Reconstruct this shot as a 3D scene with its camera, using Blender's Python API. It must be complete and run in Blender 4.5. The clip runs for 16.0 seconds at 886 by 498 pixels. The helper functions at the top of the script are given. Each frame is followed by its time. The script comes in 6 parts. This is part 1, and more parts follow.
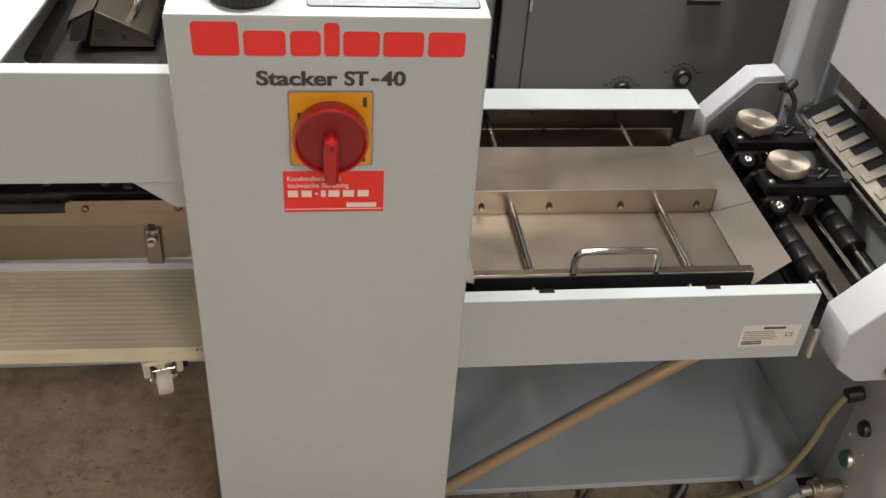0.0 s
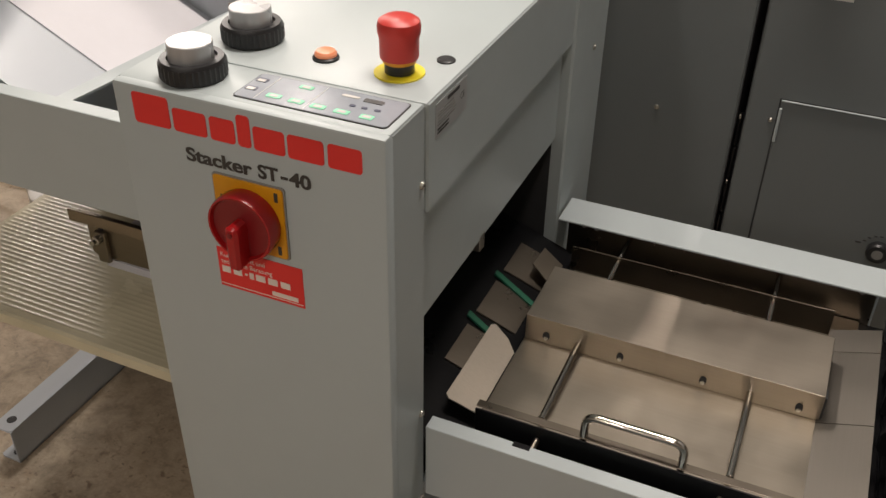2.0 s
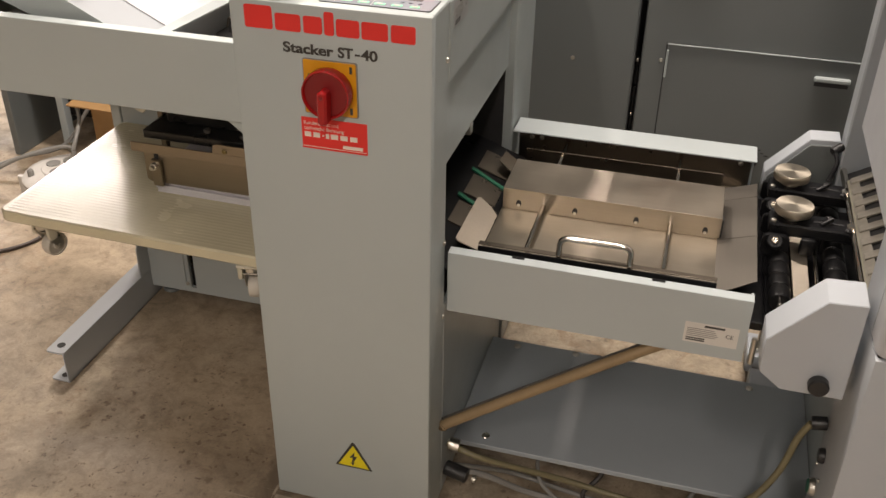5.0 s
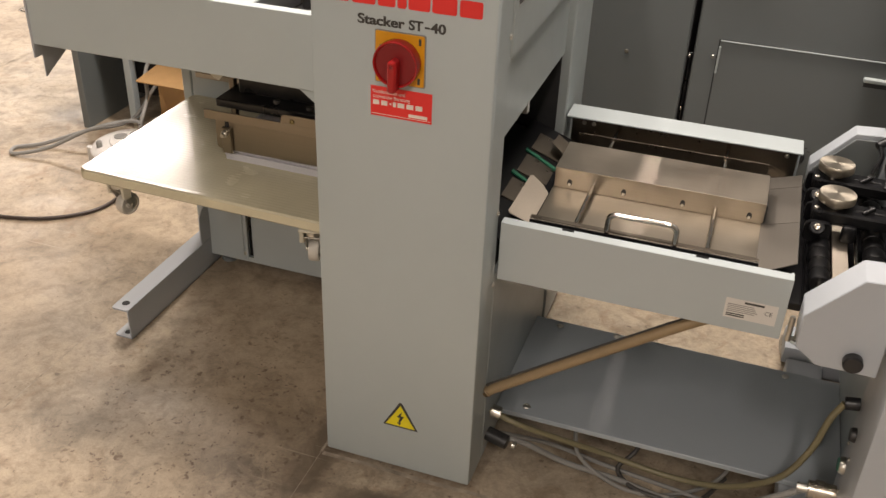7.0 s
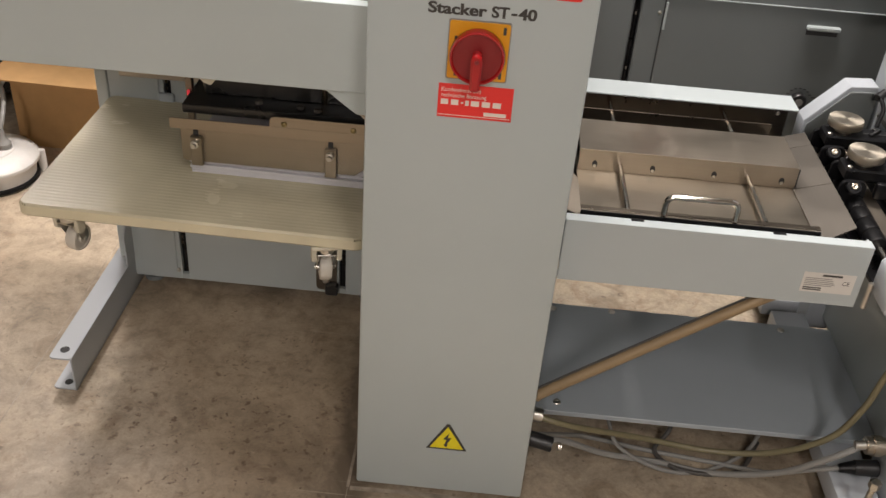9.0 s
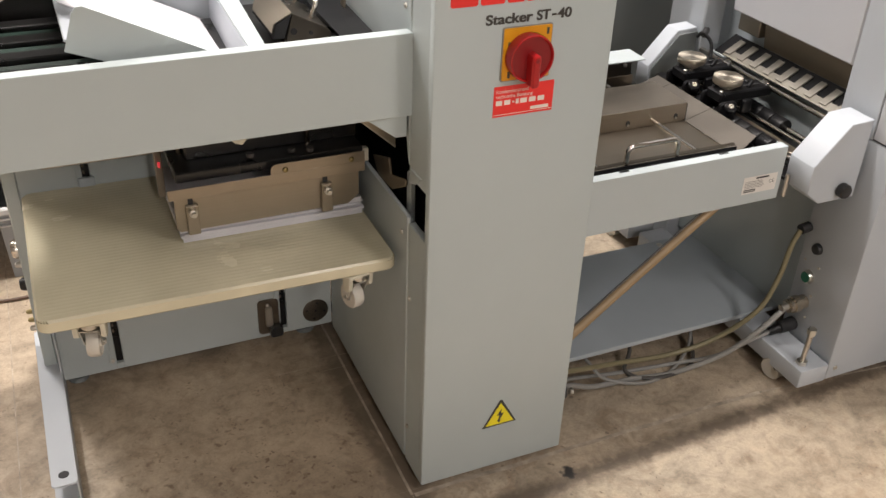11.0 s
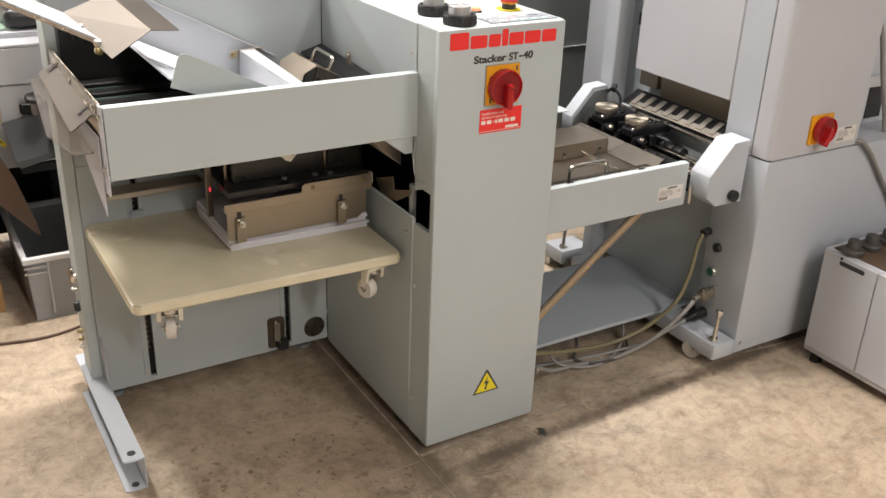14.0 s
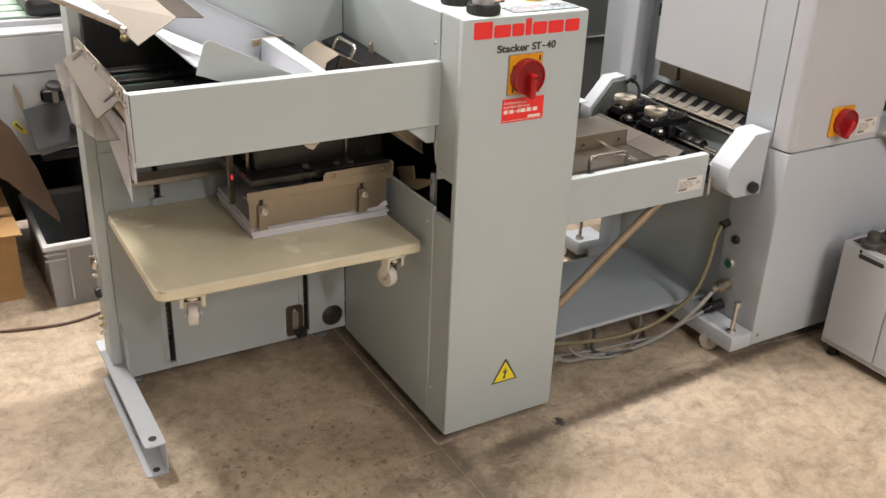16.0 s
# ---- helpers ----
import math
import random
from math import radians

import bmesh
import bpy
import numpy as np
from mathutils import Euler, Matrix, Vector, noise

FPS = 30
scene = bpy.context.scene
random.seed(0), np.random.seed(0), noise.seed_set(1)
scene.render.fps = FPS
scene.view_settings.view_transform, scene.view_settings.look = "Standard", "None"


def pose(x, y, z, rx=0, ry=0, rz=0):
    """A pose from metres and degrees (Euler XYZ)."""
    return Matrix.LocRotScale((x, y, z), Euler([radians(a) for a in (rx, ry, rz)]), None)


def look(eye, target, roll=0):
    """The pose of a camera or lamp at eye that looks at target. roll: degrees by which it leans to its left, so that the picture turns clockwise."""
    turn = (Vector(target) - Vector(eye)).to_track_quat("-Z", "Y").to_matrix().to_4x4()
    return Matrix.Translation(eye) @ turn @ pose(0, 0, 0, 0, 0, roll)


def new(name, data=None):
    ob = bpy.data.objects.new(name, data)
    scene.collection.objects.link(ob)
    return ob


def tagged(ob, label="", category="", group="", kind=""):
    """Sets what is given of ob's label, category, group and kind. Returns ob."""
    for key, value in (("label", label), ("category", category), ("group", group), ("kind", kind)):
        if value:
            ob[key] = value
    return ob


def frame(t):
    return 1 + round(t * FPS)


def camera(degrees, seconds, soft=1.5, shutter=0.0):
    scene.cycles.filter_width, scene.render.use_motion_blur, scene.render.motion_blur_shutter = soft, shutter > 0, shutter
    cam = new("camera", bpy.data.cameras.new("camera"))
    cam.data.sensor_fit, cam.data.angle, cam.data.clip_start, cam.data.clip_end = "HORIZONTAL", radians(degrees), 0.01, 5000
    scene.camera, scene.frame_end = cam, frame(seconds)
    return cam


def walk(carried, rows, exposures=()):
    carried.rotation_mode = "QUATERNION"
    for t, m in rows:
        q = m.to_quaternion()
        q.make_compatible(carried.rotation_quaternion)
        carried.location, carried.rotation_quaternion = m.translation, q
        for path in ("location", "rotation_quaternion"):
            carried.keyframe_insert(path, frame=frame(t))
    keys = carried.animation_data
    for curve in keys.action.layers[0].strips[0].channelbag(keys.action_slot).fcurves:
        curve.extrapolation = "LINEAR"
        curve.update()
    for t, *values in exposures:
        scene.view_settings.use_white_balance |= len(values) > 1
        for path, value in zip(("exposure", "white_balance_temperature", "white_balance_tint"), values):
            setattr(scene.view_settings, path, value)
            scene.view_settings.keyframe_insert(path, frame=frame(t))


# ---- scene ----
cam = camera(50.0, 16.0)
PATH = [
    (0, (-0.01, -0.795, 1.295), (0.24, 0.784, 0.092), 4.4),
    (0.5, (0.186, -0.726, 1.303), (0.105, 0.915, 0.162), 6.5),
    (1, (0.411, -0.666, 1.327), (-0.053, 0.92, 0.201), 3.2),
    (1.5, (0.465, -0.633, 1.326), (-0.2, 0.869, 0.185), 0.2),
    (2, (0.471, -0.634, 1.329), (-0.178, 0.881, 0.197), 1.0),
    (2.5, (0.45, -0.683, 1.328), (-0.022, 0.93, 0.244), 2.9),
    (3, (0.38, -0.811, 1.341), (0.106, 0.885, 0.318), 3.8),
    (3.5, (0.33, -0.915, 1.33), (0.175, 0.801, 0.314), 4.2),
    (4, (0.336, -0.982, 1.341), (0.087, 0.722, 0.323), 2.8),
    (4.5, (0.417, -1.077, 1.341), (0.035, 0.581, 0.29), 1.2),
    (5, (0.478, -1.147, 1.336), (0.028, 0.496, 0.289), 1.0),
    (5.2, (0.488, -1.168, 1.335), (0.016, 0.47, 0.289), 0.9),
    (7.3, (0.482, -1.25, 1.324), (-0.054, 0.373, 0.285), 2.5),
    (7.5, (0.442, -1.243, 1.326), (-0.074, 0.385, 0.285), 3.4),
    (8, (0.262, -1.231, 1.321), (-0.106, 0.446, 0.296), 4.8),
    (8.5, (0.111, -1.225, 1.322), (-0.065, 0.468, 0.272), 4.6),
    (9, (0.006, -1.156, 1.296), (-0.039, 0.509, 0.189), 4.6),
    (9.2, (-0.054, -1.109, 1.283), (-0.001, 0.546, 0.162), 3.5),
    (11.3, (-0.672, -1.169, 1.314), (0.056, 0.381, 0.28), 2.2),
    (11.5, (-0.674, -1.239, 1.31), (0.024, 0.345, 0.307), 1.7),
    (12, (-0.693, -1.376, 1.315), (-0.045, 0.239, 0.328), 1.4),
    (12.5, (-0.763, -1.434, 1.314), (-0.04, 0.17, 0.363), 1.5),
    (13, (-0.925, -1.469, 1.317), (-0.065, 0.079, 0.386), 1.9),
    (13.5, (-1.03, -1.492, 1.32), (-0.095, 0.045, 0.445), 1.9),
    (14, (-1.037, -1.495, 1.322), (-0.089, 0.051, 0.478), 2.2),
    (14.5, (-1.041, -1.501, 1.324), (-0.114, 0.047, 0.46), 1.8),
    (15, (-1.051, -1.498, 1.321), (-0.134, 0.054, 0.456), 1.5),
    (15.5, (-1.058, -1.492, 1.324), (-0.138, 0.054, 0.45), 2.1),
    (16, (-1.062, -1.488, 1.318), (-0.133, 0.06, 0.458), 2.4),
]
EXPOSURES = [(0, -0.47, 6600, 10), (0.5, -1.28, 6840, 10.5), (1.0, -1.25, 6880, 10.5), (1.5, -1.30, 6880, 10.5), (2.0, -1.33, 6880, 10.5), (2.5, -1.26, 6880, 10.5), (3.5, -1.29, 6900, 11), (4.0, -1.22, 6950, 11), (4.5, -1.05, 7050, 12), (5.0, -0.76, 7120, 12), (7.5, -0.60, 6950, 11.5),
             (8.0, -0.69, 6800, 11.5), (8.5, -0.71, 6700, 11), (9.0, -0.50, 6600, 10.5), (11.5, -0.22, 6520, 10), (12.5, -0.08, 6500, 10), (16.0, -0.11, 6500, 10)]
walk(cam, [(t, look(eye, target, roll)) for t, eye, target, roll in PATH], EXPOSURES)

# ---- world, lamps, exposure ----
world = bpy.data.worlds.new("world")
scene.world = world
world.use_nodes = True
world.node_tree.nodes["Background"].inputs[0].default_value = (0.9, 0.95, 1.0, 1)
world.node_tree.nodes["Background"].inputs[1].default_value = 0.05


def lamp(name, x, y, sx, sy, watts, colour):
    """A ceiling tube that shines straight down, sx by sy metres."""
    data = bpy.data.lights.new(name, "AREA")
    data.shape, data.size, data.size_y, data.energy, data.color = "RECTANGLE", sx, sy, watts, colour
    ob = new(name, data)
    ob.matrix_world = pose(x, y, 3.38)
    return tagged(ob, "long unseen fluorescent ceiling tube lamp", "ceiling lamp", "ceiling tubes", "structure")


TUBE = (1.0, 0.93, 0.89)
# tubes out of view; the one at y -5.2 is added front fill
for tube_x, tube_y, tube_sx, tube_sy, tube_w in ((0.25, 0.72, 1.50, 0.30, 172), (-1.20, 1.95, 0.26, 0.9, 118), (-2.6, 3.4, 0.26, 2.0, 45), (-4.85, 5.2, 2.0, 0.30, 430), (0.349, 5.0, 0.20, 3.0, 230),
                                                 (-0.9, -1.15, 0.26, 1.3, 11), (0.9, -3.0, 0.26, 1.7, 84), (-0.6, -5.2, 0.26, 1.4, 160)):
    lamp("unseen_tube", tube_x, tube_y, tube_sx, tube_sy, tube_w, TUBE)


# ---- materials ----
def material(name):
    m = bpy.data.materials.new(name)
    m.use_nodes = True
    nt = m.node_tree
    return m, nt, nt.nodes["Principled BSDF"]


def coords(nt, scale=(1, 1, 1)):
    tc, mp = nt.nodes.new("ShaderNodeTexCoord"), nt.nodes.new("ShaderNodeMapping")
    mp.inputs["Scale"].default_value = scale
    nt.links.new(tc.outputs["Object"], mp.inputs["Vector"])
    return mp.outputs["Vector"]


def noise_tex(nt, vec, scale, detail=4.0, rough=0.6, distort=0.0):
    n = nt.nodes.new("ShaderNodeTexNoise")
    n.inputs["Scale"].default_value, n.inputs["Detail"].default_value = scale, detail
    n.inputs["Roughness"].default_value, n.inputs["Distortion"].default_value = rough, distort
    nt.links.new(vec, n.inputs["Vector"])
    return n.outputs["Fac"]


def ramp(nt, fac, stops):
    r = nt.nodes.new("ShaderNodeValToRGB")
    els = r.color_ramp.elements
    while len(els) < len(stops):
        els.new(0.5)
    for e, (p, c) in zip(els, stops):
        e.position, e.color = p, (*c, 1) if len(c) == 3 else c
    nt.links.new(fac, r.inputs["Fac"])
    return r.outputs["Color"]


def grey(v):
    return (v, v, v)


def blend(nt, mode, fac, a, b):
    m = nt.nodes.new("ShaderNodeMix")
    m.data_type, m.blend_type = "RGBA", mode
    for sock, val in ((m.inputs[0], fac), (m.inputs[6], a), (m.inputs[7], b)):
        if isinstance(val, bpy.types.NodeSocket):
            nt.links.new(val, sock)
        elif isinstance(val, tuple):
            sock.default_value = (*val, 1)
        else:
            sock.default_value = val
    return m.outputs[2]


def bump(nt, bsdf, height, strength, distance):
    b = nt.nodes.new("ShaderNodeBump")
    b.inputs["Strength"].default_value, b.inputs["Distance"].default_value = strength, distance
    nt.links.new(height, b.inputs["Height"])
    nt.links.new(b.outputs["Normal"], bsdf.inputs["Normal"])


def paint(name, colour, rough=0.42, wear=0.06, peel=0.08):
    """Powder-coated sheet steel: fine orange peel, faint cloudy dirt."""
    m, nt, p = material(name)
    v = coords(nt)
    big = ramp(nt, noise_tex(nt, v, 2.6, 4, 0.55), [(0.25, grey(1 - wear)), (0.75, grey(1.0))])
    fine = ramp(nt, noise_tex(nt, v, 24, 6, 0.6), [(0.3, grey(1 - wear * 0.22)), (0.7, grey(1.0))])
    c = blend(nt, "MULTIPLY", 1.0, blend(nt, "MULTIPLY", 1.0, colour, big), fine)
    nt.links.new(c, p.inputs["Base Color"])
    r = ramp(nt, noise_tex(nt, v, 9, 4), [(0.3, grey(rough - 0.06)), (0.7, grey(rough + 0.08))])
    nt.links.new(r, p.inputs["Roughness"])
    bump(nt, p, noise_tex(nt, v, 420, 2), peel, 0.0006)
    return m


def steel(name, colour=(0.36, 0.312, 0.252), rough=0.26, along=(3, 320, 320), grain=(0, 1, 0), turned=0.0, stretch=1.0):
    """Brushed stainless sheet: fine streaks along one axis, smears of handling."""
    m, nt, p = material(name)
    streak = noise_tex(nt, coords(nt, along), 1.0, 3, 0.6)
    smear = noise_tex(nt, coords(nt), 9, 4, 0.6)
    c = blend(nt, "MULTIPLY", 1.0, ramp(nt, streak, [(0.3, tuple(k * 0.95 for k in colour)), (0.7, colour)]),
              ramp(nt, smear, [(0.3, grey(0.90)), (0.7, grey(1.0))]))
    nt.links.new(c, p.inputs["Base Color"])
    p.inputs["Metallic"].default_value = 1.0
    nt.links.new(ramp(nt, smear, [(0.3, grey(rough - 0.03)), (0.75, grey(rough + 0.07))]), p.inputs["Roughness"])
    axis = nt.nodes.new("ShaderNodeCombineXYZ")
    for i in range(3):
        axis.inputs[i].default_value = grain[i]
    p.inputs["Anisotropic"].default_value = stretch
    p.inputs["Anisotropic Rotation"].default_value = turned
    nt.links.new(axis.outputs[0], p.inputs["Tangent"])
    bump(nt, p, streak, 0.03, 0.0003)
    return m


def turned(name, colour, rough):
    """Lathe-turned metal: fine rings, highlights fanning from the middle."""
    m, nt, p = material(name)
    v = coords(nt)
    k = ramp(nt, noise_tex(nt, v, 40, 3), [(0.3, tuple(c * 0.9 for c in colour)), (0.7, colour)])
    nt.links.new(k, p.inputs["Base Color"])
    p.inputs["Metallic"].default_value, p.inputs["Roughness"].default_value = 1.0, rough
    p.inputs["Anisotropic"].default_value = 0.6
    tangent = nt.nodes.new("ShaderNodeTangent")
    tangent.direction_type, tangent.axis = "RADIAL", "Z"
    nt.links.new(tangent.outputs[0], p.inputs["Tangent"])
    return m


def plain(name, colour, rough=0.45, metal=0.0, vary=0.12, scale=30, relief=0.08, sheen=0.5):
    m, nt, p = material(name)
    v = coords(nt)
    k = ramp(nt, noise_tex(nt, v, scale, 4), [(0.3, tuple(c * (1 - vary) for c in colour)), (0.7, colour)])
    nt.links.new(k, p.inputs["Base Color"])
    nt.links.new(ramp(nt, noise_tex(nt, v, scale * 0.4, 3), [(0.3, grey(max(0.04, rough - 0.07))), (0.7, grey(rough + 0.07))]), p.inputs["Roughness"])
    p.inputs["Metallic"].default_value, p.inputs["Specular IOR Level"].default_value = metal, sheen
    bump(nt, p, noise_tex(nt, v, scale * 8, 2), relief, 0.0005)
    return m


def concrete():
    """Worn trowelled concrete: mottled tan and grey, oil drips, scuffs, trodden dirt, painted shade."""
    m, nt, p = material("floor_concrete")
    v = coords(nt)

    def calc(op, a, b=0.0):
        n = nt.nodes.new("ShaderNodeMath")
        n.operation = op
        for sock, val in zip(n.inputs, (a, b)):
            if isinstance(val, bpy.types.NodeSocket):
                nt.links.new(val, sock)
            else:
                sock.default_value = val
        return n.outputs[0]

    base = ramp(nt, noise_tex(nt, v, 1.1, 4, 0.5, 0.3), [(0.30, (0.380, 0.295, 0.206)), (0.52, (0.462, 0.376, 0.276)), (0.72, (0.530, 0.448, 0.344))])
    patch = ramp(nt, noise_tex(nt, v, 8.0, 9, 0.66, 0.8), [(0.34, grey(0.58)), (0.50, grey(0.94)), (0.66, grey(1.08))])
    mottle = ramp(nt, noise_tex(nt, v, 31, 8, 0.72, 0.5), [(0.32, grey(0.64)), (0.52, grey(1.0)), (0.70, grey(1.10))])
    grain = ramp(nt, noise_tex(nt, v, 170, 5, 0.75), [(0.30, grey(0.80)), (0.68, grey(1.08))])
    c = blend(nt, "MULTIPLY", 0.85, base, patch)
    c = blend(nt, "MULTIPLY", 0.85, c, mottle)
    c = blend(nt, "MULTIPLY", 0.9, c, grain)
    # greasy smudges and rusty blotches, each only in some areas
    where = ramp(nt, noise_tex(nt, v, 1.7, 3, 0.5), [(0.46, grey(0.0)), (0.60, grey(1.0))])
    smudge = ramp(nt, noise_tex(nt, v, 12, 8, 0.68, 1.0), [(0.54, grey(0.0)), (0.69, grey(0.62))])
    c = blend(nt, "MIX", smudge, c, (0.190, 0.135, 0.088))
    rust = ramp(nt, noise_tex(nt, v, 23, 6, 0.62, 0.6), [(0.53, grey(0.0)), (0.70, grey(0.55))])
    c = blend(nt, "MIX", blend(nt, "MULTIPLY", 1.0, where, rust), c, (0.235, 0.140, 0.080))
    # ragged coordinates for drips and edges
    wv = nt.nodes.new("ShaderNodeVectorMath")
    wv.operation = "ADD"
    ragged = nt.nodes.new("ShaderNodeTexNoise")
    ragged.inputs["Scale"].default_value = 60
    ragged.inputs["Detail"].default_value = 5
    nt.links.new(v, ragged.inputs["Vector"])
    tiny = nt.nodes.new("ShaderNodeVectorMath")
    tiny.operation = "SCALE"
    tiny.inputs["Scale"].default_value = 0.036
    nt.links.new(ragged.outputs["Color"], tiny.inputs[0])
    nt.links.new(v, wv.inputs[0])
    nt.links.new(tiny.outputs[0], wv.inputs[1])
    sep = nt.nodes.new("ShaderNodeSeparateXYZ")
    nt.links.new(wv.outputs[0], sep.inputs[0])
    for size, thick, low, gate_at in ((17, 0.13, 0.05, 0.55), (36, 0.18, 0.07, 0.52), (62, 0.20, 0.08, 0.50)):
        vor = nt.nodes.new("ShaderNodeTexVoronoi")
        vor.inputs["Scale"].default_value = size
        nt.links.new(wv.outputs[0], vor.inputs["Vector"])
        gate = ramp(nt, noise_tex(nt, v, size * 0.19, 3), [(gate_at, grey(0.0)), (gate_at + 0.10, grey(0.75))])
        spot = ramp(nt, vor.outputs["Distance"], [(low, grey(1.0)), (thick, grey(0.0))])
        c = blend(nt, "MIX", blend(nt, "MULTIPLY", 1.0, spot, gate), c, (0.125, 0.088, 0.060))

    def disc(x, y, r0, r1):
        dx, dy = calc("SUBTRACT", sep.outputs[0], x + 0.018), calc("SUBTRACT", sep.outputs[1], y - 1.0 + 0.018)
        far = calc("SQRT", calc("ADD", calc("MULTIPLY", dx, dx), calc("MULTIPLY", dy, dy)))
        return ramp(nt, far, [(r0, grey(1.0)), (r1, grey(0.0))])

    # greasy drips, plus the shade under the lift put into the floor colour
    grease_shade = ramp(nt, noise_tex(nt, v, 5.5, 8, 0.66, 0.9), [(0.36, grey(0.10)), (0.56, grey(0.19))])
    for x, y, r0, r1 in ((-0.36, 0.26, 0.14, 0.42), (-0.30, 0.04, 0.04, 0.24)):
        c = blend(nt, "MIX", blend(nt, "MULTIPLY", 1.0, disc(x, y, r0, r1), grease_shade), c, (0.175, 0.122, 0.078))
    # spatter of oil in front of the lift
    near = disc(-0.40, 0.00, 0.20, 0.50)
    for size, thick in ((11, 0.115), (19, 0.16), (33, 0.21), (58, 0.24)):
        vor = nt.nodes.new("ShaderNodeTexVoronoi")
        vor.inputs["Scale"].default_value = size
        nt.links.new(wv.outputs[0], vor.inputs["Vector"])
        spot = ramp(nt, vor.outputs["Distance"], [(thick * 0.45, grey(0.92)), (thick * 1.1, grey(0.0))])
        pick = ramp(nt, noise_tex(nt, v, size * 0.4, 2), [(0.42, grey(0.0)), (0.52, grey(1.0))])
        c = blend(nt, "MIX", blend(nt, "MULTIPLY", 1.0, blend(nt, "MULTIPLY", 1.0, spot, near), pick), c, (0.130, 0.085, 0.056))
    # trodden dirt and some painted shade along the joints, dirt at the column corner
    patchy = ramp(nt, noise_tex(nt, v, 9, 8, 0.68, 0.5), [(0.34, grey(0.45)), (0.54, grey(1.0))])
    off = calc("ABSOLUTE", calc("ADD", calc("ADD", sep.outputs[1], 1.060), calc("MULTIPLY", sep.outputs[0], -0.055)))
    dirt_shade = ramp(nt, off, [(0.009, grey(1.0)), (0.030, grey(0.0))])
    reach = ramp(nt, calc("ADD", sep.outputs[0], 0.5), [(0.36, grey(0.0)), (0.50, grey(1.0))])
    c = blend(nt, "MIX", blend(nt, "MULTIPLY", 1.0, blend(nt, "MULTIPLY", 1.0, dirt_shade, patchy), reach), c, (0.130, 0.100, 0.072))
    side = calc("ABSOLUTE", calc("ADD", sep.outputs[0], 0.144))
    dirt_shade = ramp(nt, side, [(0.022, grey(1.0)), (0.050, grey(0.0))])
    c = blend(nt, "MIX", blend(nt, "MULTIPLY", 1.0, dirt_shade, patchy), c, (0.150, 0.115, 0.082))
    smutty = ramp(nt, noise_tex(nt, v, 16, 8, 0.7, 0.8), [(0.44, grey(0.0)), (0.60, grey(0.80))])
    for x, y, r0, r1 in ((-0.02, -0.10, 0.03, 0.16), (-0.26, -0.10, 0.02, 0.14), (-0.10, -0.24, 0.01, 0.12)):
        c = blend(nt, "MIX", blend(nt, "MULTIPLY", 1.0, disc(x, y, r0, r1), smutty), c, (0.135, 0.105, 0.078))
    c = blend(nt, "MIX", disc(0.138, -0.052, 0.009, 0.015), c, (0.022, 0.020, 0.019))
    # pale scuffs and fine scratches in two directions
    scuff = ramp(nt, noise_tex(nt, v, 26, 8, 0.78, 2.2), [(0.645, grey(0.0)), (0.73, grey(0.45))])
    c = blend(nt, "MIX", scuff, c, (0.64, 0.56, 0.45))
    for turn, length, fine in ((0.35, 1.6, 75), (-0.9, 2.4, 95)):
        tc, mp = nt.nodes.new("ShaderNodeTexCoord"), nt.nodes.new("ShaderNodeMapping")
        mp.inputs["Rotation"].default_value = (0, 0, turn)
        mp.inputs["Scale"].default_value = (length, fine, 1)
        nt.links.new(tc.outputs["Object"], mp.inputs["Vector"])
        line = ramp(nt, noise_tex(nt, mp.outputs["Vector"], 1.0, 2, 0.4), [(0.735, grey(0.0)), (0.78, grey(0.30))])
        c = blend(nt, "MIX", line, c, (0.66, 0.585, 0.47))
    nt.links.new(c, p.inputs["Base Color"])
    nt.links.new(ramp(nt, noise_tex(nt, v, 7, 6, 0.6), [(0.3, grey(0.40)), (0.7, grey(0.64))]), p.inputs["Roughness"])
    bump(nt, p, noise_tex(nt, v, 90, 6, 0.7), 0.2, 0.002)
    return m


def glow(name, colour, strength, base):
    m, nt, p = material(name)
    p.inputs["Base Color"].default_value = (*base, 1)
    p.inputs["Emission Color"].default_value = (*colour, 1)
    p.inputs["Emission Strength"].default_value = strength
    p.inputs["Roughness"].default_value = 0.3
    return m


def clear_plastic():
    m, nt, p = material("clear_plastic")
    p.inputs["Base Color"].default_value = (0.80, 0.76, 0.71, 1)
    p.inputs["Transmission Weight"].default_value = 0.93
    p.inputs["Roughness"].default_value = 0.08
    p.inputs["IOR"].default_value = 1.15
    return m


PAINT = paint("light_grey_paint", (0.432, 0.484, 0.486), 0.38)
PAINT_COOL = paint("blue_grey_paint", (0.43, 0.478, 0.486), 0.38)
PAINT_SHEET = paint("shelf_grey_paint", (0.385, 0.428, 0.458), 0.40, 0.08, 0.04)
PAINT_DARK = paint("dark_grey_paint", (0.15, 0.165, 0.165), 0.45)
PAINT_FAR = paint("pale_machine_paint", (0.468, 0.482, 0.508))
PAINT_LILAC = paint("lilac_grey_paint", (0.436, 0.468, 0.502), 0.40)
PAINT_MATT = paint("matt_grey_paint", (0.075, 0.08, 0.086), 0.60)
STEEL = steel("brushed_steel")
STEEL_BRIDGE = steel("bridge_steel", (0.415, 0.365, 0.302), 0.33, stretch=0.35)
STEEL_Y = steel("brushed_steel_cross", along=(320, 3, 320), grain=(1, 0, 0))
STEEL_DULL = steel("dull_steel", (0.46, 0.41, 0.34), 0.40, stretch=0.82)
STEEL_JOG = steel("jogger_steel", (0.335, 0.290, 0.228), 0.34, stretch=0.5)
STEEL_SATIN = steel("satin_steel", (0.285, 0.248, 0.20), 0.42, along=(320, 3, 320), stretch=0.35)
